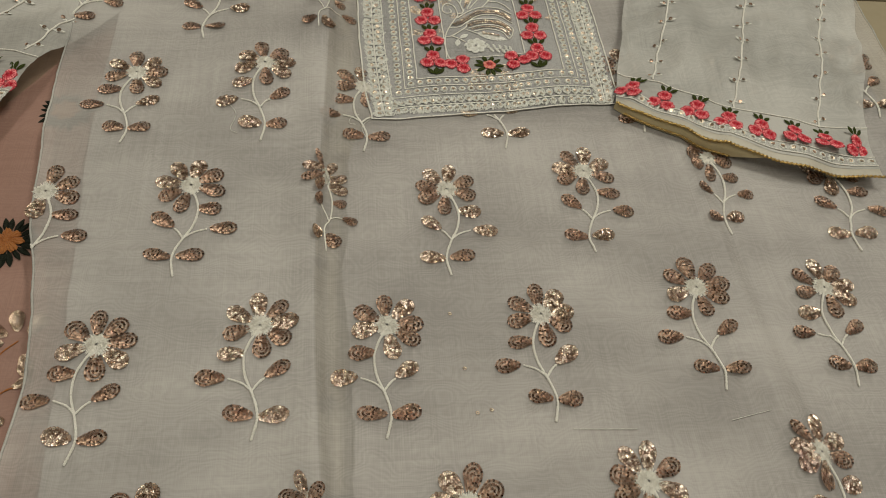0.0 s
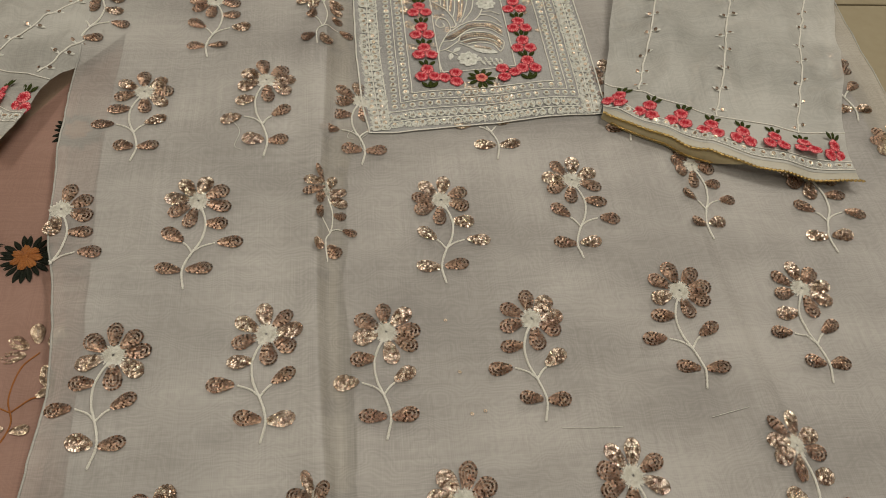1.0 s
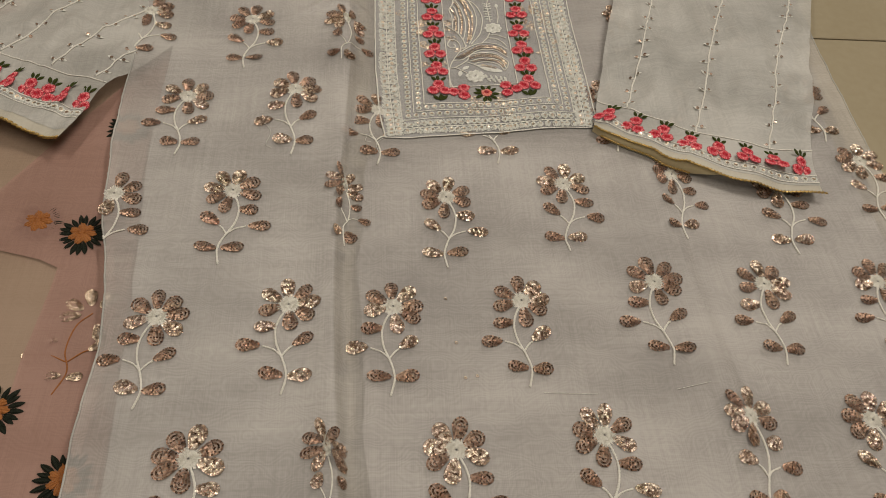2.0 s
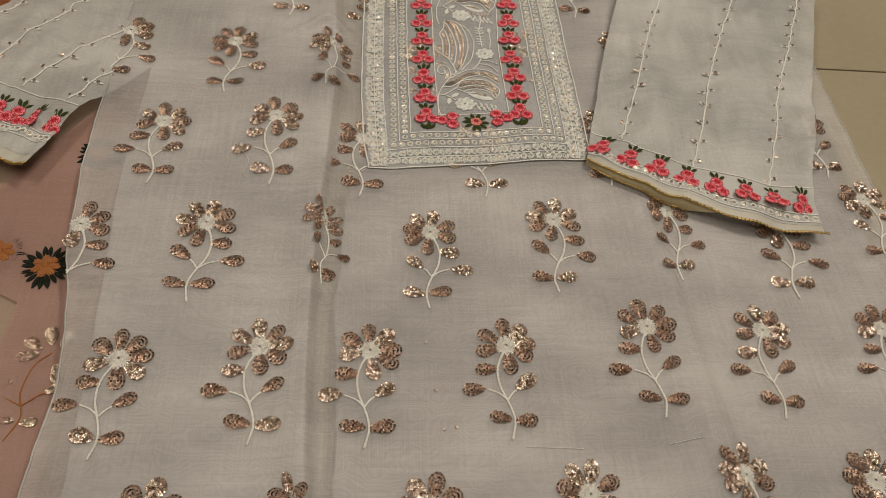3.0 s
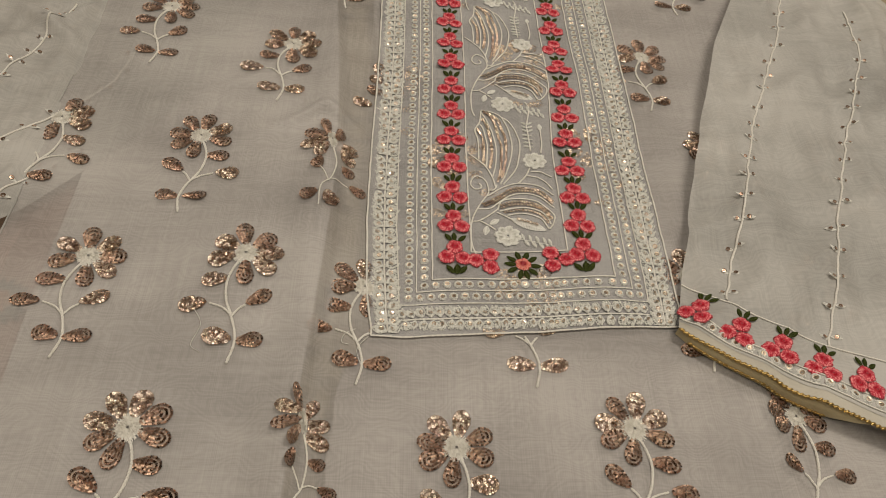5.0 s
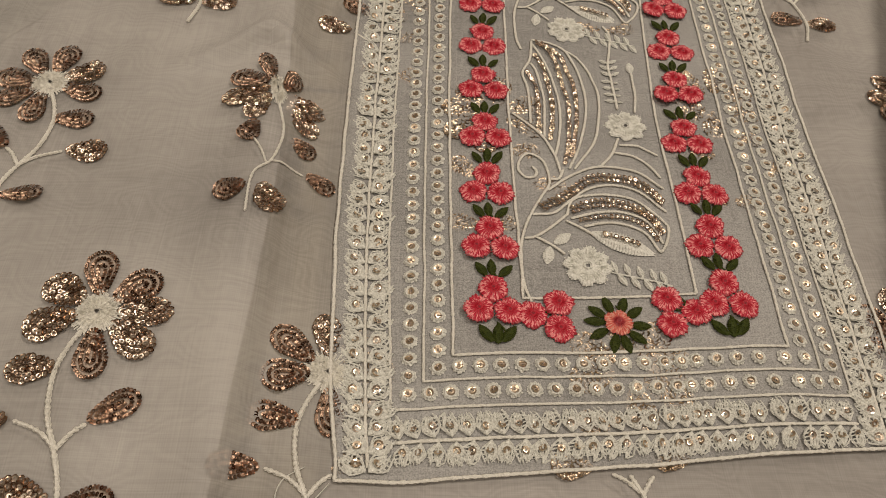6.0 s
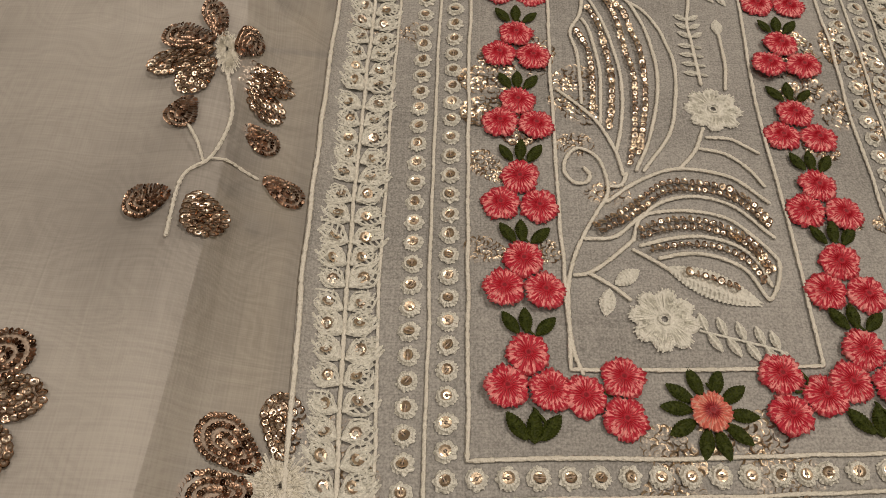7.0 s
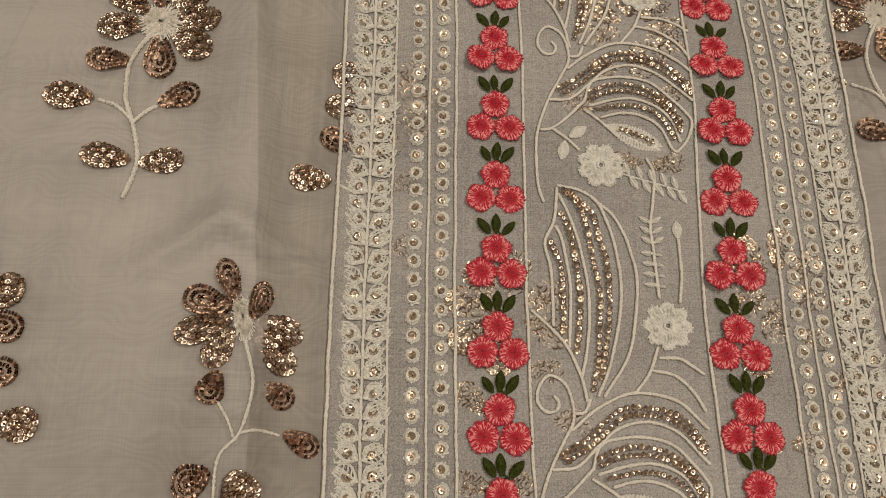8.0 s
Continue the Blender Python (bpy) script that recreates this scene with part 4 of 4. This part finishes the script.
class Sleeve:
    """A sleeve spread flat: s runs across (0 to 1), t from the cuff's edge up (metres)."""

    def __init__(self, left, right, sag, lift, top):
        self.left, self.right, self.sag, self.lift, self.top = left, right, sag, lift, top

    def xy(self, s, t):
        f = t / self.top
        a = np.array([np.interp(f, [q[0] for q in self.left], [q[k] for q in self.left]) for k in (1, 2)])
        b = np.array([np.interp(f, [q[0] for q in self.right], [q[k] for q in self.right]) for k in (1, 2)])
        p = a + (b - a) * s
        across = (b - a) / np.linalg.norm(b - a)
        down = np.array((across[1], -across[0]))
        p = p + down * self.sag * 4 * s * (1 - s) * (1 - 0.75 * smoothstep(0.0, 0.6, f))
        return float(p[0]), float(p[1])

    def z(self, s, t):
        x, y = self.xy(s, t)
        return lie(x, y) + self.lift(s, t, x, y)

    def lay(self, s, t, turn=0.0, lift=0.0, size=1.0):
        e = 0.01
        o = Vector((*self.xy(s, t), self.z(s, t)))
        du = Vector((*self.xy(s + e, t), self.z(s + e, t))) - o
        dv = Vector((*self.xy(s, t + 0.004), self.z(s, t + 0.004))) - o
        n = du.cross(dv).normalized()
        vx = du.normalized()
        vy = n.cross(vx)
        m = Matrix((vx, vy, n)).transposed().to_4x4()
        m.translation = o + n * lift
        return m @ Matrix.Rotation(radians(turn), 4, "Z") @ Matrix.Scale(size, 4)

    def sheet(self, name, mat, s0, s1, t0, t1, ns, nt_, off=0.0, thick=0.0):
        sh = Shape()
        v = []
        for j in range(nt_ + 1):
            for i in range(ns + 1):
                s, t = s0 + (s1 - s0) * i / ns, t0 + (t1 - t0) * j / nt_
                v.append((*self.xy(s, t), self.z(s, t) + off))
        sh.add(v, [(j * (ns + 1) + i, j * (ns + 1) + i + 1, (j + 1) * (ns + 1) + i + 1, (j + 1) * (ns + 1) + i) for j in range(nt_) for i in range(ns)])
        return sh.mesh(name, mat)

    def cord(self, name, pts, radius, mat, lift=0.0006, ripple=0.13, pitch=0.003, sides=6, wob=0.0, seed=0):
        """A cord through (s, t) points."""
        v, f = [], []
        line = spline(pts, 0.004) if len(pts) > 2 else [np.array(pts[0]) + (np.array(pts[1]) - np.array(pts[0])) * i / 60 for i in range(61)]
        pos = [Vector((*self.xy(s, t), self.z(s, t) + lift)) for s, t in line]
        fine = []
        for a, b in zip(pos, pos[1:]):
            n = max(1, int((b - a).length / 0.0012))
            fine += [a + (b - a) * i / n for i in range(n)]
        fine.append(pos[-1])
        run = 0.0
        for i, p in enumerate(fine):
            d = (fine[min(i + 1, len(fine) - 1)] - fine[max(0, i - 1)]).normalized()
            if i:
                run += (p - fine[i - 1]).length
            r = radius * (1 + ripple * math.sin(2 * math.pi * run / pitch))
            sx = Vector((0, 0, 1)).cross(d).normalized()
            p = p + sx * wob * noise.noise((run * 70, seed, 0))
            for k in range(sides):
                t = 2 * math.pi * k / sides
                v.append(p + sx * r * math.cos(t) + Vector((0, 0, 0.75 * r * math.sin(t))))
        for i in range(len(fine) - 1):
            for k in range(sides):
                a, b = i * sides + k, i * sides + (k + 1) % sides
                f.append((a, b, b + sides, a + sides))
        sh = Shape()
        sh.add(v, f)
        return sh.mesh(name, mat)


def small_eye_mesh():
    s = Shape()
    sequin(s, (0, 0, 0.0006), (0.1, 0.25, 1), 0.0019, 0.35, 8, 0.0004, True)
    return s.mesh("sequin", SHADED_FOIL, False)


SMALL_EYE = small_eye_mesh()
VINE_LEAF = leaf_mesh("vine_leaf", 0.0100, 0.0040, WHITE, 0.0007, 7)


def bead_mesh():
    """One slanted turn of a twisted metallic cord."""
    sh, v = Shape(), []
    for j in range(5):
        f = -1 + 0.5 * j
        rr = math.sqrt(max(0.05, 1 - f * f))
        v += [(f * 1.9, rr * math.cos(math.pi * k / 3), rr * math.sin(math.pi * k / 3)) for k in range(6)]
    sh.add(v, [(j * 6 + k, j * 6 + (k + 1) % 6, (j + 1) * 6 + (k + 1) % 6, (j + 1) * 6 + k) for j in range(4) for k in range(6)])
    return sh.mesh("twist", GOLD)


TWIST = bead_mesh()


def piping(thing, sl, t, radius, s0=0.0, s1=1.0, pitch=0.0042, label=""):
    """Twisted metallic cord along the cuff's edge: a core and its slanted turns."""
    core = part("gold_piping", sl.cord("gold_piping", ((s0, t), (s1, t)), radius * 0.6, GOLD, 0.0), thing, label=label)
    total = sum(np.linalg.norm(np.array(sl.xy(s0 + (s1 - s0) * (i + 1) / 60, t)) - np.array(sl.xy(s0 + (s1 - s0) * i / 60, t))) for i in range(60))
    n = int(total / pitch)
    for i in range(n):
        s = s0 + (s1 - s0) * (i + 0.5) / n
        a, b = Vector((*sl.xy(s - 0.004, t), sl.z(s - 0.004, t))), Vector((*sl.xy(s + 0.004, t), sl.z(s + 0.004, t)))
        d = (b - a).normalized()
        side = Vector((0, 0, 1)).cross(d).normalized()
        ax = (d * 0.8 + side * 0.6).normalized()
        up = d.cross(side).normalized()
        m = Matrix((ax, up.cross(ax), up)).transposed().to_4x4()
        m.translation = (a + b) / 2
        part("twist", TWIST, core, m @ Matrix.Scale(radius, 4))


def dress_sleeve(thing, sl, clusters, vines, s_lo, s_hi, line_t=0.062, rose_t=0.044, eye_t=0.0215, size=1.0, cluster_turn=0.0, seed=0):
    """Cuff border, lines of vine and their little sequins."""
    r = random.Random(seed)
    part("cuff_cord", sl.cord("cuff_cord", ((s_lo, line_t), (s_hi, line_t)), 0.0009, IVORY), thing)
    part("cuff_cord", sl.cord("cuff_cord", ((s_lo, eye_t + 0.0055), (s_hi, eye_t + 0.0055)), 0.0007, IVORY), thing)
    part("cuff_cord", sl.cord("cuff_cord", ((s_lo, eye_t - 0.0055), (s_hi, eye_t - 0.0055)), 0.0008, IVORY), thing)
    for k in range(clusters):
        s = s_lo + (s_hi - s_lo) * (k + 0.5) / clusters
        rose_sprig(thing, sl.lay(s, rose_t, cluster_turn, 0.0006), size=size, seed=seed + k)
    n = int(clusters * 3.3)
    for k in range(n):
        s = s_lo + (s_hi - s_lo) * (k + 0.5) / n
        ring = part("eyelet", r.choice(EYELETS), thing, sl.lay(s, eye_t, r.uniform(0, 360), 0.0003, 1.12))
        part("sequin", r.choice(EYES), ring)
    for k, (sa, ta, sb, tb) in enumerate(vines):
        pts = [(sa + (sb - sa) * f + 0.006 * math.sin(9 * f + k), ta + (tb - ta) * f) for f in np.linspace(0, 1, 9)]
        part("vine_cord", sl.cord("vine_cord", pts, 0.0011, IVORY, wob=0.0016, seed=k), thing)
        count = int((tb - ta) / 0.026)
        for i in range(count):
            f = (i + 0.3) / count
            s, t = sa + (sb - sa) * f + 0.006 * math.sin(9 * f + k), ta + (tb - ta) * f
            for d in (-1, 1):
                leaf = part("vine_leaf", VINE_LEAF, thing, sl.lay(s, t + 0.002 * d, -d * (72 + r.uniform(-12, 12)), 0.0004, r.uniform(0.85, 1.15)))
                part("sequin", SMALL_EYE, leaf, pose(0.0, 0.0052, 0.0006, 0, 0, r.uniform(0, 360)))


# the sleeve folded over the front
def right_lift(s, t, x, y):
    near = 1 - smoothstep(0.0, 0.10, t)
    return (0.0065 + 0.005 * near * smoothstep(0.0, 0.15, s) * (1 - 0.6 * smoothstep(0.5, 1.0, s)) + 0.004 * math.sin(math.pi * min(1, max(0, s)))
            + 0.0060 * ridges(s * 2.2 + t * 3, t * 13 - s * 3, 4.0) + 0.0060 * ridges(s * 1.3 - t * 4, t * 9 + s * 4, 15.0) * smoothstep(0.05, 0.12, t) + 0.0045 * ridges(s * 7 + t * 3, t * 4 - s, 12.0) * smoothstep(0.05, 0.15, t) + 0.0022 * noise.noise((s * 9 + t * 3, t * 5, 6.0)) + 0.0016 * noise.noise((s * 6 - t * 9, t * 30, 1.0)))


over = Sleeve(((0, 0.1165, 0.020), (0.10, 0.128, 0.062), (0.38, 0.1670, 0.205), (0.75, 0.234, 0.405), (1.0, 0.325, 0.600)),
              ((0, 0.3620, -0.085), (0.10, 0.372, -0.024), (0.38, 0.4290, 0.148), (0.78, 0.515, 0.375), (0.90, 0.510, 0.470), (1.0, 0.470, 0.560)), 0.026, right_lift, 0.55)
sleeve_over = tagged(new("sleeve", over.sheet("sleeve", SLEEVE, 0.0, 1.0, 0.012, 0.55, 60, 110)), "ivory sleeve with rose cuff and gold piping, folded over the front", "sleeve", "sleeves of the kameez")
part("facing", over.sheet("facing", CREAM, 0.0, 1.0, 0.002, 0.016, 60, 5, -0.0006), sleeve_over, label="cream facing band below the eyelets")
under = Shape()
v = []
for j in range(6):
    for i in range(61):
        s, f = i / 60, j / 5
        x, y = over.xy(s, 0.003 - 0.011 * f * (1 - smoothstep(0.35, 0.62, s)) * smoothstep(0.0, 0.12, s))
        g = f * (1 - smoothstep(0.40, 0.62, s))
        v.append((x, y, over.z(s, 0.003) * (1 - g) + (lie(x, y) + 0.002) * g - 0.0008))
under.add(v, [(j * 61 + i, j * 61 + i + 1, (j + 1) * 61 + i + 1, (j + 1) * 61 + i) for j in range(5) for i in range(60)])
part("inner_facing", under.mesh("inner_facing", OLIVE), sleeve_over, label="mustard inner facing seen under the cuff")
piping(sleeve_over, over, 0.001, 0.0014, 0.0, 1.02, label="twisted gold piping")
low = Sleeve(over.left, over.right, 0.026, lambda s, t, x, y: 0.004, 0.55)
piping(sleeve_over, low, -0.0085, 0.0014, 0.04, 0.45, label="twisted gold piping of the under edge")
dress_sleeve(sleeve_over, over, 8, ((0.14, 0.064, 0.25, 0.50), (0.46, 0.062, 0.60, 0.50), (0.80, 0.060, 0.92, 0.47)), 0.0, 1.0, seed=71)


# the sleeve that lies under the front
def left_lift(s, t, x, y):
    hidden = smoothstep(-0.445, -0.42, x)
    fold = 0.006 * bell(t, 0.30 + 0.05 * s, 0.02) * bell(s, 0.75, 0.2) * (1 - hidden)
    for cx, cy, a, long, high in ((-0.465, 0.345, -0.6, 0.04, 0.010), (-0.445, 0.375, 0.9, 0.05, 0.009), (-0.440, 0.425, 0.75, 0.07, 0.008), (-0.515, 0.255, -0.25, 0.05, 0.006), (-0.500, 0.180, -0.35, 0.05, 0.005)):
        along_it, off = (x - cx) * math.cos(a) + (y - cy) * math.sin(a), (y - cy) * math.cos(a) - (x - cx) * math.sin(a)
        fold += high * bell(along_it, 0, long) * bell(off, 0, 0.008) * (1 - hidden)
    return -0.003 * hidden + (1 - hidden) * (0.001 + fold + 0.0060 * ridges(s * 3 + t * 4, t * 12 - s * 3, 8.0) + 0.0035 * ridges(s * 7 - t * 5, t * 16 + s * 4, 3.0) + 0.0010 * noise.noise((s * 11, t * 33, 2.0)))


tucked = Sleeve(((0, -0.700, 0.085), (0.20, -0.645, 0.170), (0.45, -0.571, 0.265), (0.62, -0.563, 0.331), (0.8, -0.549, 0.408), (0.9, -0.530, 0.443), (1.0, -0.497, 0.478)),
                ((0, -0.4795, -0.018), (0.16, -0.448, 0.075), (0.35, -0.395, 0.150), (0.6, -0.318, 0.265), (1.0, -0.265, 0.470)), 0.002, left_lift, 0.50)
sleeve_tucked = tagged(new("sleeve", tucked.sheet("sleeve", SLEEVE, 0.0, 1.0, 0.012, 0.50, 60, 110)), "ivory sleeve with rose cuff, tucked under the kameez front", "sleeve", "sleeves of the kameez")
part("facing", tucked.sheet("facing", CREAM, 0.0, 1.0, 0.001, 0.030, 60, 5, -0.0006), sleeve_tucked, label="cream facing band below the eyelets")
piping(sleeve_tucked, tucked, 0.0, 0.0016, 0.0, 1.0, 0.0052, "gold beaded edging")
dress_sleeve(sleeve_tucked, tucked, 10, ((0.92, 0.085, 0.88, 0.22), (0.66, 0.085, 0.70, 0.36), (0.36, 0.085, 0.36, 0.40), (0.08, 0.13, 0.06, 0.42)), 0.0, 1.0, 0.080, 0.056, 0.0345, 1.0, seed=91)


# ---- the dusty pink stole beside the kameez ----
def stole_height(x, y):
    return -0.0185 + 0.0025 * noise.noise((x * 9, y * 7, 5.0)) + 0.001 * noise.noise((x * 30, y * 25, 9.0))


def stole_left(y):
    return along(((-0.62, -0.70), (0.05, -0.72), (0.20, -0.660), (0.26, -0.632), (0.353, -0.613), (0.42, -0.603), (0.62, -0.575)), y) + wobble(y, 3)


stole = tagged(new("stole", sheet("stole", TAN, stole_left, lambda y: -0.30, -0.62, 0.62, stole_height, 0.012)), "sheer dusty pink and tan stole with dark embroidered flowers", "stole")


def pink_left(y):
    return along(((-0.62, -0.50), (-0.30, -0.461), (-0.165, -0.452), (-0.145, -0.530), (-0.07, -0.535), (0.10, -0.437), (0.16, -0.405)), y) + wobble(y, 6)


part("upper_layer", sheet("upper_layer", PINK, pink_left, lambda y: -0.32, -0.62, 0.16, lambda x, y: stole_height(x, y) + 0.003, 0.01), stole, label="dusty pink folded upper layer")
DARK_LEAF = leaf_mesh("pointed_leaf", 0.0165, 0.0060, BLACKGREEN, 0.0014, 12)
ORANGE_HEART = blossom_mesh("orange_heart", 7, 0.0138, 0.0022, 300, ORANGE, 0.38)


def dark_sun(x, y, lift, size=1.0, seed=0):
    m = Matrix.Translation((x, y, stole_height(x, y) + lift)) @ Matrix.Diagonal((size, size, size * (1 if lift > 0.001 else 0.35), 1))
    sun = part("star_flower", KNOT_MESH, stole, m, "black-leaved flower with an orange heart")
    part("orange_heart", ORANGE_HEART, sun, pose(0, 0, 0.0012))
    r = random.Random(seed)
    for k in range(20):
        a = 18 * k + r.uniform(-4, 4)
        t = radians(a)
        part("pointed_leaf", DARK_LEAF, sun, Matrix.Translation((0.0098 * math.cos(t), 0.0098 * math.sin(t), 0.0)) @ pose(0, 0, 0, 0, 0, a - 90) @ Matrix.Scale(r.uniform(0.8, 1.05), 4))


for k, (x, y, lift) in enumerate(((-0.4376, -0.128, 0.0035), (-0.484, -0.112, 0.0014), (-0.420, 0.026, 0.0035), (-0.470, -0.322, 0.0035), (-0.398, -0.385, 0.0035))):
    dark_sun(x, y, lift, 0.98, k)
SPARK = [petal_mesh(0.0220, 0.0150, 2, 500 + k, PALEGOLD, 0.2) for k in range(3)]
gold_stem = Shape()
for pts in (((0.0, 0.0), (-0.012, -0.014), (-0.016, -0.040), (-0.010, -0.062), (-0.018, -0.085)), ((-0.013, -0.052), (-0.028, -0.045), (-0.038, -0.044)), ((-0.012, -0.052), (0.0, -0.042), (0.006, -0.040))):
    cord(gold_stem, spline(pts, 0.001), 0.0007, None)
x, y = -0.409, -0.222
sprig = part("gold_flower", gold_stem.mesh("gold_flower", ORANGE), stole, Matrix.Translation((x, y, stole_height(x, y) + 0.0034)) @ Matrix.Diagonal((1, 1, 0.8, 1)), "gold sequin flower on the stole")
for k, (px, py, a) in enumerate(((-0.002, 0.008, 15), (-0.009, 0.004, 62), (-0.010, -0.002, 100), (0.006, 0.006, -30), (0.006, -0.012, 200), (-0.025, -0.030, 80), (-0.038, -0.044, 95), (0.004, -0.040, -60), (-0.014, -0.066, 90), (-0.010, -0.068, -85))):
    part("petal", SPARK[k % 3], sprig, pose(px, py, 0.0002, 0, 0, a) @ Matrix.Scale(0.9 if k < 5 else 0.7, 4))

# a corner of the stole with gold lace and brown leaves, beyond the tucked sleeve
lace = Shape()
for off in (0.0, 0.010):
    line = spline([(-0.692 + off, 0.13), (-0.642 + off, 0.235), (-0.612 + off, 0.345), (-0.600 + off, 0.42), (-0.588 + off, 0.491), (-0.572 + off, 0.600)], 0.0015)
    for i, p in enumerate(line):
        if i % 2 == 0:
            sequin(lace, (p[0], p[1], stole_height(p[0], p[1]) + 0.0022), (0.5 * math.sin(i * 1.7), 0.5 * math.cos(i * 2.3), 1), 0.0024, 0.4, 7)
    cord(lace, line, 0.0012, lambda x, y: stole_height(x, y) + 0.0006, seed=int(off * 1000))
part("gold_lace", lace.mesh("gold_lace", ANTIQUE), stole, label="gold beaded lace edging")
BROWN_PETAL = leaf_mesh("brown_petal", 0.0150, 0.0085, BROWN, 0.0012, 8)
for k, (x, y) in enumerate(((-0.600, 0.290), (-0.590, 0.350), (-0.580, 0.401), (-0.574, 0.446), (-0.561, 0.480), (-0.606, 0.240))):
    flower = part("brown_flower", KNOT_MESH, stole, Matrix.Translation((x, y, stole_height(x, y) + 0.0006)), "brown and orange thread flower")
    for j in range(5):
        part("brown_petal", BROWN_PETAL, flower, pose(0, 0, 0.0003 * j, 0, 0, 72 * j + 20 * k))
vine = Shape()
cord(vine, spline([(-0.622, 0.20), (-0.606, 0.25), (-0.597, 0.31), (-0.588, 0.36), (-0.577, 0.42), (-0.561, 0.49)], 0.001), 0.0008, lambda x, y: stole_height(x, y) + 0.0006)
part("vine_cord", vine.mesh("vine_cord", BROWN), stole)

# loose and pulled threads on the cloth
for k, pts in enumerate((((0.0095, -0.321), (0.034, -0.3225), (0.059, -0.3237)), ((0.135, -0.320), (0.152, -0.317), (0.168, -0.3145)), ((-0.270, 0.022), (-0.258, 0.004), (-0.262, -0.014), (-0.255, -0.020)),
                         ((-0.142, 0.010), (-0.150, 0.004), (-0.152, -0.004), (-0.146, -0.006)), ((-0.132, 0.004), (-0.140, -0.010), (-0.136, -0.024)))):
    loose = Shape()
    cord(loose, spline(pts, 0.001), 0.00028, lambda x, y: lie(x, y) + 0.001, sides=4, ripple=0.0, seed=k)
    part("loose_thread", loose.mesh("loose_thread", WHITE), kameez, label="fine loose white thread")


stray = Shape()
sequin(stray, (0, 0, 0.0006), (0.15, 0.1, 1), 0.0016, 0.4, 8)
STRAY = stray.mesh("loose_sequin", PALEGOLD, False)
for x, y in ((-0.074, -0.218), (-0.067, -0.268), (-0.05, -0.303), (-0.061, -0.305)):
    part("loose_sequin", STRAY, kameez, slope_pose(x, y), "single loose pale sequin")


# ---- the black box on the floor ----
def black_box():
    m, nt, b = material("black_card")
    vec = coords(nt)
    nt.links.new(mixed(nt, noise_tex(nt, vec, 40, 3), (0.008, 0.008, 0.008), (0.02, 0.02, 0.022)), b.inputs["Base Color"])
    b.inputs["Roughness"].default_value = 0.4
    bm = bmesh.new()
    bmesh.ops.create_cube(bm, size=1.0, matrix=Matrix.Diagonal((0.16, 0.11, 0.05, 1)))
    bmesh.ops.bevel(bm, geom=bm.edges[:], offset=0.003, segments=2, affect="EDGES")
    me = bpy.data.meshes.new("box")
    bm.to_mesh(me)
    me.materials.append(m)
    ob = tagged(new("box", me), "small black card box on the tile floor", "box")
    ob.matrix_world = pose(0.735, 0.745, FLOOR_Z + 0.026, 0, 0, 4)
    bm = bmesh.new()
    bmesh.ops.create_cube(bm, size=1.0, matrix=Matrix.Diagonal((0.163, 0.113, 0.016, 1)))
    bmesh.ops.bevel(bm, geom=bm.edges[:], offset=0.003, segments=2, affect="EDGES")
    lid = bpy.data.meshes.new("lid")
    bm.to_mesh(lid)
    lid.materials.append(m)
    part("lid", lid, ob, pose(0, 0, 0.019))


black_box()

# ---- floor tiles ----
SIZE, GAP = 0.6, 0.003
tile = Shape()
h = SIZE / 2 - GAP / 2
tile.add([(-h, -h, -0.004), (h, -h, -0.004), (h, h, -0.004), (-h, h, -0.004), (-h, -h, -0.001), (h, -h, -0.001), (h, h, -0.001), (-h, h, -0.001), (-h + 0.0015, -h + 0.0015, 0), (h - 0.0015, -h + 0.0015, 0), (h - 0.0015, h - 0.0015, 0), (-h + 0.0015, h - 0.0015, 0)],
         [(0, 1, 5, 4), (1, 2, 6, 5), (2, 3, 7, 6), (3, 0, 4, 7), (4, 5, 9, 8), (5, 6, 10, 9), (6, 7, 11, 10), (7, 4, 8, 11), (8, 9, 10, 11)])
TILE_MESH = tile.mesh("floor_tile", TILE, False)
for i in range(-4, 4):
    for j in range(-4, 4):
        x, y = 0.32 + (i + 0.5) * SIZE, 0.246 + (j + 0.5) * SIZE
        if abs(x) < 2.1 and abs(y) < 2.1:
            part("floor_tile", TILE_MESH, floor, pose(x, y, FLOOR_Z + 0.001))
